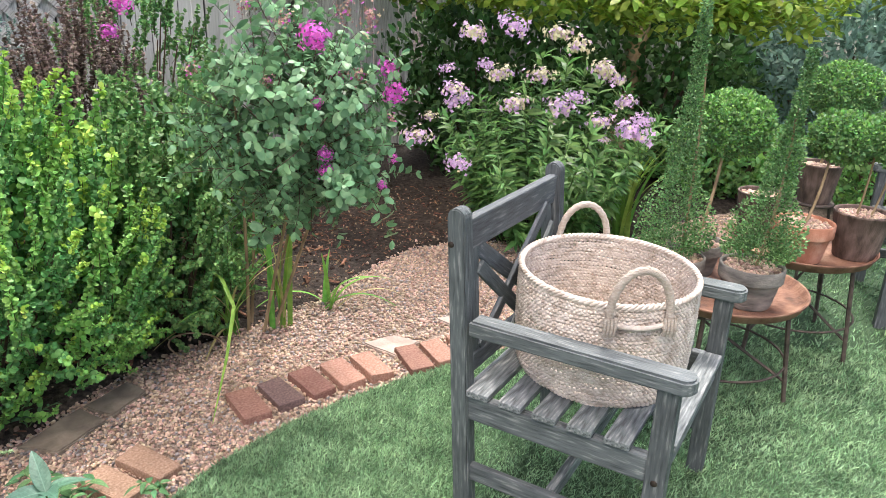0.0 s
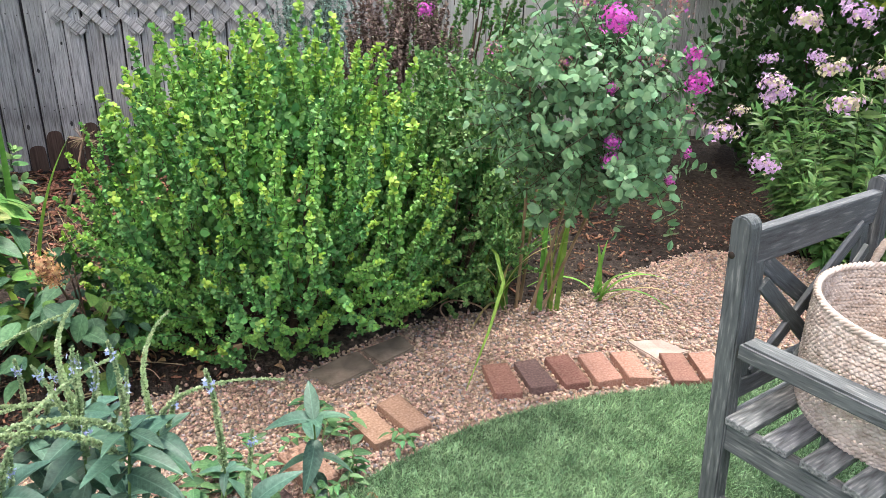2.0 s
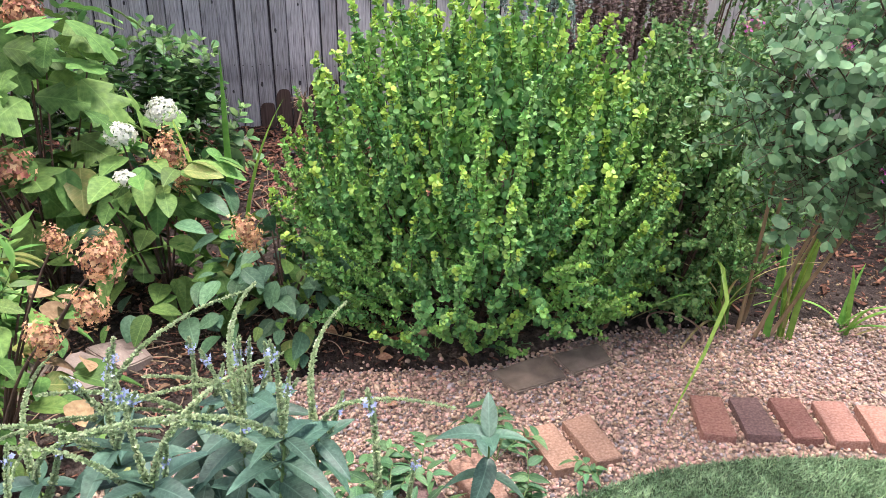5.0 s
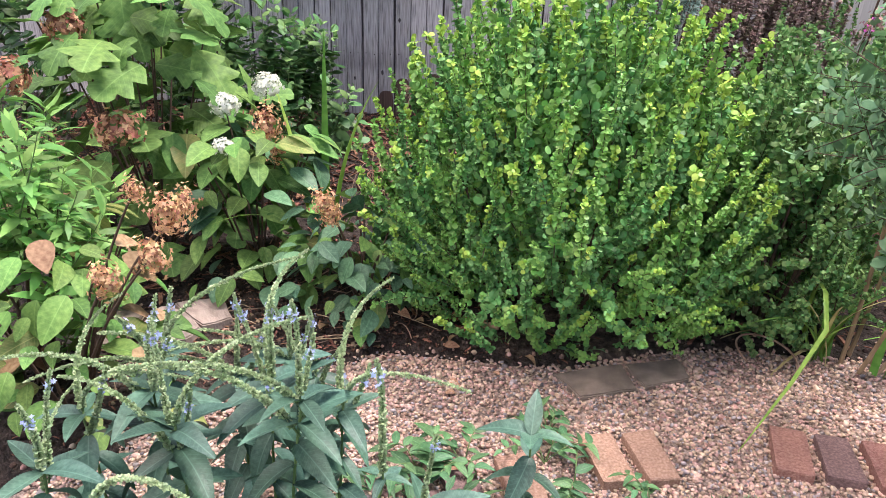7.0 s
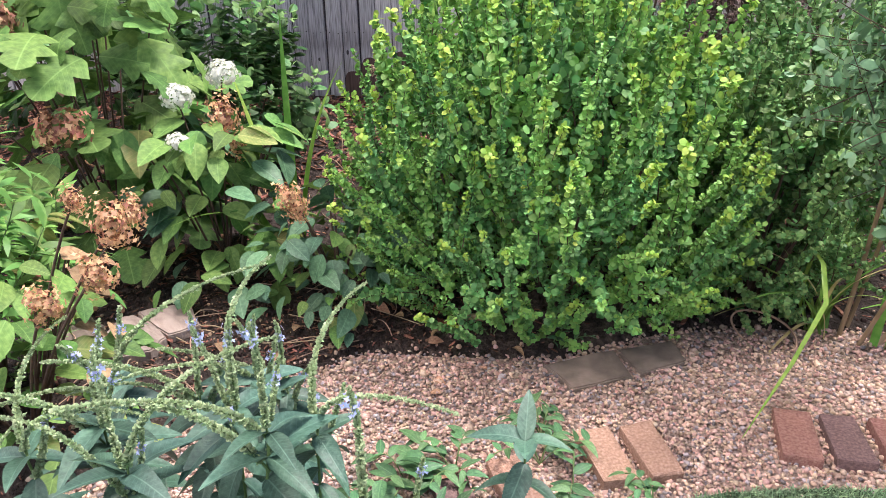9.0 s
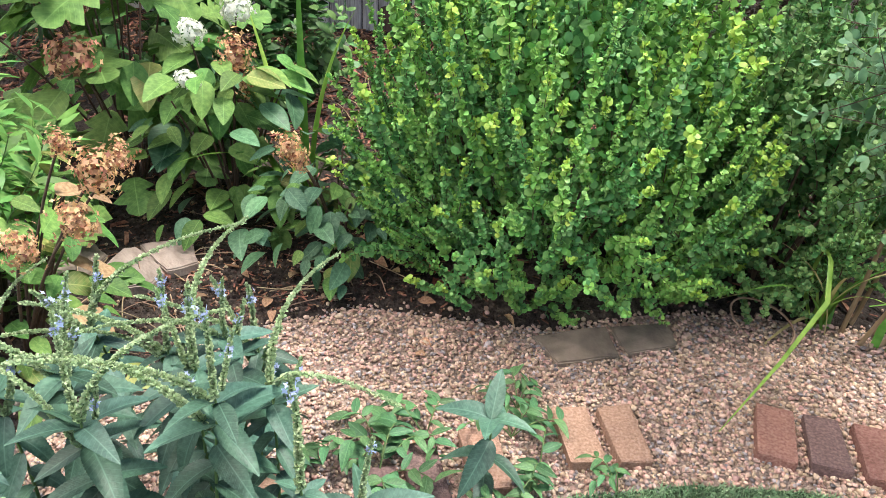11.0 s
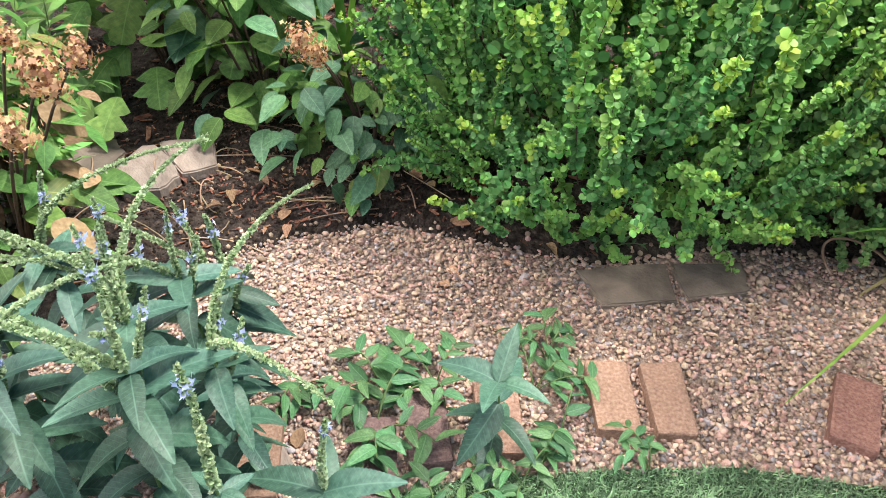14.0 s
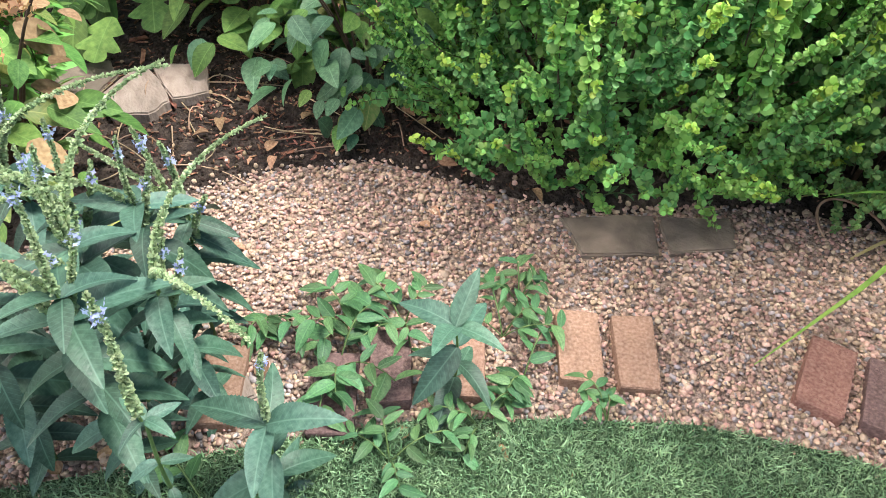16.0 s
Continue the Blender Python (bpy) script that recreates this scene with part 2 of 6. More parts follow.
L_VERO = leafmat("speedwell leaf", (0.033, 0.086, 0.058), (0.078, 0.158, 0.11), vary="object", dv=0.4, dh=0.02, vein=0.3, scale=12, thin=0.1, rough=0.45, spec=0.35)
L_SPIKE = leafmat("green seed spike", (0.3, 0.42, 0.21), (0.46, 0.56, 0.34), dv=0.3)
L_BLUE = leafmat("pale blue floret", (0.4, 0.47, 0.78), (0.62, 0.68, 0.9), dv=0.2, dh=0.02, thin=0.4)
L_CREEP = leafmat("low herb leaf", (0.04, 0.118, 0.046), (0.095, 0.21, 0.082), vary="object", dv=0.4, dh=0.03, vein=0.3, scale=12, thin=0.12)
L_HYD = leafmat("hydrangea leaf", (0.075, 0.175, 0.04), (0.15, 0.28, 0.068), vary="object", dv=0.35, dh=0.02, vein=0.3, scale=8, thin=0.2, rough=0.6)
L_HYDB = leafmat("blue-green hydrangea leaf", (0.055, 0.14, 0.075), (0.12, 0.24, 0.13), vary="object", dv=0.3, dh=0.02, vein=0.3, scale=8, thin=0.2)
L_YELL = leafmat("yellowing leaf", (0.15, 0.25, 0.06), (0.29, 0.31, 0.1), vary="object", dv=0.35, dh=0.03, vein=0.4, scale=9, thin=0.25)
L_DRY = leafmat("dead brown leaf", (0.22, 0.125, 0.07), (0.4, 0.27, 0.16), vary="object", dv=0.4, dh=0.02, scale=9, thin=0.15, rough=0.8)
L_STRAP = leafmat("strap leaf", (0.14, 0.31, 0.05), (0.26, 0.44, 0.09), vary="object", dv=0.35, dh=0.03, thin=0.3)
L_STRAPY = leafmat("straw strap leaf", (0.36, 0.32, 0.12), (0.5, 0.42, 0.22), vary="object", dv=0.3, thin=0.2)
F_WHITE = leafmat("white floret", (0.72, 0.76, 0.62), (0.86, 0.88, 0.8), dv=0.12, thin=0.35, rough=0.6)
F_DRY = leafmat("dry tan floret", (0.52, 0.29, 0.14), (0.74, 0.5, 0.29), dv=0.3, dh=0.02, thin=0.25, rough=0.85)
F_BROWN = leafmat("dead russet floret", (0.26, 0.11, 0.065), (0.42, 0.22, 0.14), dv=0.35, thin=0.2, rough=0.85)
F_MAG = leafmat("magenta floret", (0.55, 0.06, 0.42), (0.74, 0.2, 0.64), dv=0.3, dh=0.02, thin=0.4, rough=0.6)
F_FADE = leafmat("faded panicle", (0.3, 0.16, 0.17), (0.42, 0.3, 0.2), dv=0.4, dh=0.06, thin=0.2, rough=0.8)
F_PINK = leafmat("lilac phlox floret", (0.5, 0.31, 0.56), (0.7, 0.53, 0.72), dv=0.2, dh=0.03, thin=0.4, rough=0.6)
F_CREAM = leafmat("spent cream floret", (0.5, 0.48, 0.28), (0.66, 0.62, 0.45), dv=0.25, dh=0.03, thin=0.35, rough=0.7)


# ---- mesh tools ----
def mesh_from(name, chunks, mats, smooth=True):
    """One mesh from chunks (vertices, faces of one size, material number)."""
    me = bpy.data.meshes.new(name)
    vs, loops, starts, idx, base, pos = [], [], [], [], 0, 0
    for v, f, k in chunks:
        v, f = np.asarray(v, float), np.asarray(f, int)
        vs.append(v)
        loops.append((f + base).ravel())
        starts.append(pos + np.arange(len(f)) * f.shape[1])
        idx.append(np.full(len(f), k))
        base += len(v)
        pos += f.size
    v, l, s, i = np.concatenate(vs), np.concatenate(loops), np.concatenate(starts), np.concatenate(idx)
    me.vertices.add(len(v))
    me.vertices.foreach_set("co", v.ravel())
    me.loops.add(len(l))
    me.loops.foreach_set("vertex_index", l)
    me.polygons.add(len(s))
    me.polygons.foreach_set("loop_start", s)
    for m in mats:
        me.materials.append(m)
    me.polygons.foreach_set("material_index", i)
    me.polygons.foreach_set("use_smooth", np.full(len(s), smooth))
    me.update(calc_edges=True)
    me.validate()
    return me


def unit(v):
    v = np.asarray(v, float)
    return v / np.maximum(np.linalg.norm(v, axis=-1, keepdims=True), 1e-9)


def leaf_shape(w=0.4, rows=4, fold=0.15, droop=0.2, tip=1.0, teeth=0.0):
    """A leaf of length 1 along y: a folded, drooping blade. Returns vertices and quads."""
    v, f = [], []
    for r in range(rows + 1):
        t = r / rows
        half = 0.5 * w * math.sin(math.pi * min(1, t ** (0.75 * tip) * 0.97 + 0.02)) ** 0.8
        if teeth and 0 < r < rows:
            half *= 1 + teeth * (1 if r % 2 else -1)
        z = -droop * t * t
        v += [(-half, t, z + fold * half * 2), (0, t, z), (half, t, z + fold * half * 2)]
    for r in range(rows):
        a = 3 * r
        f += [(a, a + 1, a + 4, a + 3), (a + 1, a + 2, a + 5, a + 4)]
    return np.array(v), np.array(f)


SMALL = (np.array([(0, 0, 0), (-0.36, 0.45, 0.06), (0.36, 0.45, 0.06), (-0.25, 0.85, 0.0), (0.25, 0.85, 0.0), (0, 1.0, -0.06)]),
         np.array([(0, 2, 1), (1, 2, 3), (2, 4, 3), (3, 4, 5)]))
NEEDLE = (np.array([(0, 0, 0), (-0.2, 0.5, 0.04), (0.2, 0.5, 0.04), (0, 1.0, -0.05)]), np.array([(0, 2, 1), (1, 2, 3)]))
LANCE = (np.array([(0, 0, 0), (-0.12, 0.35, 0.04), (0.12, 0.35, 0.04), (-0.1, 0.65, 0.0), (0.1, 0.65, 0.0), (0, 1.0, -0.12)]),
         np.array([(0, 2, 1), (1, 2, 3), (2, 4, 3), (3, 4, 5)]))
OVAL = (np.array([(0, 0, 0), (-0.24, 0.3, 0.06), (0.24, 0.3, 0.06), (-0.27, 0.6, 0.05), (0.27, 0.6, 0.05), (-0.16, 0.88, 0.0), (0.16, 0.88, 0.0), (0, 1.0, -0.04)]),
        np.array([(0, 2, 1), (1, 2, 3), (2, 4, 3), (3, 4, 5), (4, 6, 5), (5, 6, 7)]))


ROUND = (np.array([(0, 0, 0), (-0.38, 0.4, 0.07), (0.38, 0.4, 0.07), (-0.33, 0.84, 0.02), (0.33, 0.84, 0.02), (0, 1.0, -0.04)]), SMALL[1])


def oak_leaf(droop=0.25):
    """A broad lobed leaf of length 1 along y, two pairs of lobes that point forward and a blunt tip."""
    rows = ((0.0, 0.02, 0.0), (0.08, 0.12, -0.04), (0.2, 0.24, -0.02), (0.3, 0.4, 0.06), (0.38, 0.3, 0.06), (0.46, 0.2, 0.0), (0.55, 0.34, 0.04), (0.63, 0.47, 0.1), (0.7, 0.36, 0.1),
            (0.76, 0.2, 0.02), (0.84, 0.24, 0.03), (0.92, 0.2, 0.04), (1.0, 0.05, 0.0))
    v, f = [], []
    for k, (t, half, fwd) in enumerate(rows):
        z = -droop * t * t
        v += [(-half, t + fwd, z + 0.1 * half - 0.25 * half * half), (-half * 0.5, t + fwd * 0.4, z + 0.09 * half), (0, t, z), (half * 0.5, t + fwd * 0.4, z + 0.09 * half), (half, t + fwd, z + 0.1 * half - 0.25 * half * half)]
        if k:
            a = 5 * (k - 1)
            f += [(a + j, a + j + 1, a + j + 6, a + j + 5) for j in range(4)]
    return np.array(v), np.array(f)


def spread(shape, at, along, facing, size):
    """Copies of a shape laid at points, along directions, facing about a normal: vertices and faces joined."""
    v, f = shape
    y = unit(along)
    x = unit(np.cross(y, facing))
    z = np.cross(x, y)
    size = np.broadcast_to(np.asarray(size, float), (len(at),))
    out = np.asarray(at)[:, None] + size[:, None, None] * (v[None, :, 0:1] * x[:, None] + v[None, :, 1:2] * y[:, None] + v[None, :, 2:3] * z[:, None])
    faces = f[None] + (np.arange(len(at)) * len(v))[:, None, None]
    return out.reshape(-1, 3), faces.reshape(-1, f.shape[1])


def tube(path, radii, sides=6, closed=False):
    path = np.asarray(path, float)
    n = len(path)
    radii = np.broadcast_to(np.asarray(radii, float), (n,))
    tan = unit(np.roll(path, -1, 0) - np.roll(path, 1, 0)) if closed else unit(np.gradient(path, axis=0))
    ref = np.array((0, 0, 1.0)) if abs(tan[:, 2]).mean() < 0.75 else np.array((1.0, 0.1, 0))
    a = unit(np.cross(tan, ref))
    b = np.cross(tan, a)
    ang = np.arange(sides) * 2 * math.pi / sides
    v = path[:, None] + radii[:, None, None] * (np.cos(ang)[None, :, None] * a[:, None] + np.sin(ang)[None, :, None] * b[:, None])
    f = []
    for i in range(n if closed else n - 1):
        j = (i + 1) % n
        for k in range(sides):
            f.append((i * sides + k, i * sides + (k + 1) % sides, j * sides + (k + 1) % sides, j * sides + k))
    return v.reshape(-1, 3), np.array(f)


def bend(a, b, sag=(0, 0, 0), n=10):
    """A curved line from a to b, pulled aside in its middle."""
    t = np.linspace(0, 1, n)[:, None]
    return np.asarray(a) * (1 - t) + np.asarray(b) * t + 4 * t * (1 - t) * np.asarray(sag)


def turned(profile, sides=28):
    """A solid of revolution from (radius, height) pairs."""
    ang = np.arange(sides) * 2 * math.pi / sides
    v = np.array([(r * math.cos(a), r * math.sin(a), z) for r, z in profile for a in ang])
    f = [(i * sides + k, i * sides + (k + 1) % sides, (i + 1) * sides + (k + 1) % sides, (i + 1) * sides + k)
         for i in range(len(profile) - 1) for k in range(sides)]
    return v, np.array(f)


def block(size, bevel=0.004, seg=2, wobble=0.0, seed=0):
    """A bevelled box about its middle, as a mesh without material."""
    bm = bmesh.new()
    bmesh.ops.create_cube(bm, size=1)
    bmesh.ops.scale(bm, vec=size, verts=bm.verts)
    if wobble:
        r = random.Random(seed)
        for v in bm.verts:
            v.co += Vector([r.uniform(-wobble, wobble) for _ in range(3)])
    bmesh.ops.bevel(bm, geom=bm.edges[:], offset=bevel, segments=seg, affect="EDGES", profile=0.6)
    return bm


def done(bm, name, material, smooth=False):
    me = bpy.data.meshes.new(name)
    bm.to_mesh(me)
    bm.free()
    me.materials.append(material)
    me.polygons.foreach_set("use_smooth", np.full(len(me.polygons), smooth))
    return me


def thing(name, at, label, category, group="", kind="", rz=0):
    ob = new(name)
    ob.empty_display_size = 0.05
    ob.matrix_basis = pose(*at, 0, 0, rz)
    return tagged(ob, label, category, group, kind)


def part(name, me, parent, m=None, label=""):
    """A mesh under a thing, at a pose in the thing's own axes."""
    ob = new(name, me)
    ob.parent = parent
    if m is not None:
        ob.matrix_basis = m
    return tagged(ob, label)


def aim(at, along, facing=(0, 0, 1), size=1.0, wide=1.0):
    """A matrix that lays a leaf (along y, face up z) at a point, pointing along a way."""
    y = Vector(along).normalized()
    x = y.cross(Vector(facing))
    x = x.normalized() if x.length > 1e-6 else Vector((1, 0, 0))
    z = x.cross(y)
    m = Matrix((x * size * wide, y * size, z * size)).transposed().to_4x4()
    m.translation = Vector(at)
    return m


def inside(poly, x, y):
    """Which points lie in a polygon."""
    hit = np.zeros(np.shape(x), bool)
    for (x0, y0), (x1, y1) in zip(poly, poly[1:] + poly[:1]):
        cross = (y0 > y) != (y1 > y)
        hit ^= cross & (x < (x1 - x0) * (y - y0) / (y1 - y0 + 1e-12) + x0)
    return hit


# ---- plan ----
LAWN_EDGE = [(-1.25, 0.2), (-1.02, 0.9), (-0.93, 1.3), (-0.86, 1.62), (-0.80, 1.85), (-0.68, 2.12), (-0.55, 2.38), (-0.38, 2.6), (-0.19, 2.78), (0.02, 2.94),
             (0.25, 3.1), (0.6, 3.32), (1.0, 3.62), (1.4, 4.0), (1.9, 4.4), (2.6, 4.8), (4.0, 5.3), (9.0, 6.0)]
LAWN = LAWN_EDGE + [(9.0, -6.0), (-3.0, -6.0), (-1.6, -0.8)]
SOIL_EDGE = [(-1.55, 0.3), (-1.68, 1.0), (-1.73, 1.4), (-1.74, 1.75), (-1.65, 2.08), (-1.48, 2.23), (-1.36, 2.36), (-1.22, 2.5), (-1.15, 2.74), (-1.07, 2.95), (-0.92, 3.16),
             (-0.7, 3.38), (-0.44, 3.69), (-0.26, 4.08), (-0.02, 4.45), (0.3, 4.62), (0.8, 4.62), (1.3, 4.7), (1.9, 5.2), (3.0, 5.9), (5.0, 6.4), (9.0, 6.7)]
GRAVEL = SOIL_EDGE + [(x, y) for x, y in reversed(LAWN_EDGE)]
FENCE_A, FENCE_D = Vector((-4.2, 3.75, 0)), Vector((0.68, 0.733, 0))


def rough2(x, y, s, seed=0.0):
    """Smooth uneven heights, about -1 to 1."""
    return (np.sin(x * s * 1.7 + 1.3 + seed) * np.cos(y * s * 1.3 - 0.7 + seed) + 0.6 * np.sin(x * s * 3.1 - y * s * 2.3 + seed * 2) + 0.4 * np.cos(x * s * 5.3 + y * s * 4.9)) / 2


def ground_z(x, y):
    x, y = np.asarray(x, float), np.asarray(y, float)
    z = 0.012 * rough2(x, y, 3.0) + 0.006 * rough2(x, y, 11.0, 2) + 0.012
    far = (x - FENCE_A.x) * FENCE_D.y - (y - FENCE_A.y) * FENCE_D.x
    z = z + 0.05 * np.clip(1 - far / 1.6, 0, 1)
    z = np.where(inside(GRAVEL, x, y), -0.014 + 0.002 * rough2(x, y, 9.0), z)
    z = np.where(inside(LAWN, x, y), -0.02, z)
    near = (np.abs(x) < 9) & (np.abs(y - 2) < 8)
    return np.where(near, z, -0.02)


# ---- ground, lawn, gravel ----
ax = np.concatenate([[-400, -120, -40, -15, -9], np.arange(-6.5, 3.0, 0.05), np.arange(3.0, 6, 0.4), [9, 15, 40, 120, 400]])
ay = np.concatenate([[-400, -120, -40, -15, -6], np.arange(-1.0, 7.6, 0.05), [9, 12, 20, 40, 120, 400]])
gx, gy = np.meshgrid(ax, ay)
gv = np.stack([gx, gy, ground_z(gx, gy)], -1).reshape(-1, 3)
ni, nj = len(ax), len(ay)
q = (np.arange(nj - 1)[:, None] * ni + np.arange(ni - 1)[None]).ravel()
ground = new("ground", mesh_from("ground", [(gv, np.stack([q, q + 1, q + 1 + ni, q + ni], 1), 0)], [M_SOIL]))
tagged(ground, "dark crumbly garden soil with scattered debris", "ground", kind="structure")

bm = bmesh.new()
vs = [bm.verts.new((x, y, 0.0)) for x, y in GRAVEL]
face = bm.faces.new(vs)
bmesh.ops.triangulate(bm, faces=[face])
for v in bm.verts:
    v.co.z = -0.006
bmesh.ops.recalc_face_normals(bm, faces=bm.faces)
if sum(f.normal.z for f in bm.faces) < 0:
    bmesh.ops.reverse_faces(bm, faces=bm.faces)
gravel_bed = new("gravel_path", done(bm, "gravel_path", M_GRIT))
tagged(gravel_bed, "curving path of pinkish pea gravel", "path", kind="structure")

bm = bmesh.new()
vs = [bm.verts.new((x, y, 0.004)) for x, y in LAWN]
face = bm.faces.new(vs)
ext = bmesh.ops.extrude_face_region(bm, geom=[face])
for g in ext["geom"]:
    if isinstance(g, bmesh.types.BMVert):
        g.co.z = -0.03
bmesh.ops.recalc_face_normals(bm, faces=bm.faces)
lawn = new("lawn", done(bm, "lawn", M_TURF))
tagged(lawn, "short green artificial turf lawn with curved edge", "lawn", kind="structure")


def turf():
    r = np.random.default_rng(3)
    chunks = []
    for x0, x1, y0, y1, n, h, w in ((-1.1, 2.2, 1.0, 3.3, 160000, 0.021, 0.003), (-1.05, 0.3, 1.0, 3.1, 100000, 0.02, 0.0026), (0.6, 5.0, 2.4, 5.5, 40000, 0.026, 0.005), (-1.6, 5.0, -2.2, 1.0, 26000, 0.028, 0.007), (2.2, 5.0, 1.0, 2.4, 9000, 0.028, 0.006)):
        x, y = r.uniform(x0, x1, n), r.uniform(y0, y1, n)
        keep = inside(LAWN, x, y)
        x, y = x[keep], y[keep]
        n = len(x)
        tuft = np.stack([np.sin(x * 37 + y * 11), np.cos(y * 41 - x * 13), np.zeros(n)], -1) * 0.5
        way = unit(np.stack([r.normal(0, 0.55, n) + 0.25, r.normal(0, 0.55, n) - 0.2, np.full(n, 1.0)], -1) + tuft * 0.4)
        shape = (np.array([(-0.5, 0, 0), (0.5, 0, 0), (-0.42, 0.55, 0.0), (0.42, 0.55, 0.0), (0, 1.0, -0.28)]), np.array([(0, 1, 3), (0, 3, 2), (2, 3, 4)]))
        sv = shape[0].copy()
        sv[:, 0] *= w / h
        v, f = spread((sv, shape[1]), np.stack([x, y, np.full(n, 0.003)], -1), way, r.normal(0, 1, (n, 3)), h * r.uniform(0.7, 1.35, n))
        chunks.append((v, f, 0))
    tagged(new("turf_grass", mesh_from("turf_grass", chunks, [M_BLADE])), "short green artificial grass blades of the lawn", "grass", kind="stuff")


def stones(n_sub, seed):
    bm = bmesh.new()
    bmesh.ops.create_icosphere(bm, subdivisions=n_sub, radius=1)
    r = random.Random(seed)
    off = Vector((seed * 3.1, seed, -seed))
    for v in bm.verts:
        v.co *= 1 + 0.28 * noise.noise(v.co * 1.1 + off) + r.uniform(-0.06, 0.06)
    v = np.array([v.co[:] for v in bm.verts])
    f = np.array([[k.index for k in p.verts] for p in bm.faces])
    bm.free()
    return v, f


def pebbles():
    r = np.random.default_rng(11)
    groups = []
    for kind, (lo, hi, sub, box, dens, size) in enumerate(((0, 1, 1, (-1.85, -0.2, 0.9, 2.8), 12500, 0.0056), (0, 1, 1, (-1.3, 2.4, 2.1, 5.3), 8500, 0.006))):
        x0, x1, y0, y1 = box
        n = int((x1 - x0) * (y1 - y0) * dens)
        x, y = r.uniform(x0, x1, n), r.uniform(y0, y1, n)
        keep = inside(GRAVEL, x + r.normal(0, 0.015, n), y + r.normal(0, 0.015, n))
        if kind:
            keep &= ~((x < -0.2) & (y < 2.8))
        x, y = x[keep], y[keep]
        which = r.integers(0, 7, len(x))
        for k in range(7):
            s = which == k
            m = s.sum()
            a = size * np.exp(r.normal(0, 0.28, m))
            along = r.normal(0, 1, (m, 3)) * (1, 1, 0.25)
            v0, f0 = stones(sub, k + 1)
            v0 = v0 * (0.85, 1.15, 0.62)
            v, f = spread((v0, f0), np.stack([x[s], y[s], -0.006 + r.uniform(0.0, 0.011, m)], -1), along, np.tile((0.0, 0.0, 1.0), (m, 1)) + r.normal(0, 0.25, (m, 3)), a)
            groups.append((v, f, 1 if k == 6 else 0))
    # stray stones on the soil by the edge
    m = 130
    i = r.integers(0, len(SOIL_EDGE) - 6, m)
    t = r.uniform(0, 1, m)[:, None]
    e = np.array(SOIL_EDGE)
    p = e[i] * (1 - t) + e[i + 1] * t + r.normal(0, 0.035, (m, 2)) + (-0.02, 0.02)
    v, f = spread(stones(1, 6), np.column_stack([p, ground_z(p[:, 0], p[:, 1]) + 0.003]), r.normal(0, 1, (m, 3)) * (1, 1, 0.2), np.tile((0.0, 0.0, 1.0), (m, 1)), r.uniform(0.005, 0.011, m))
    groups.append((v, f, 0))
    tagged(new("gravel", mesh_from("gravel", groups, [M_PEBBLE, M_PEBBLE_G])), "loose rounded pink, tan and grey pea gravel", "gravel", kind="stuff")


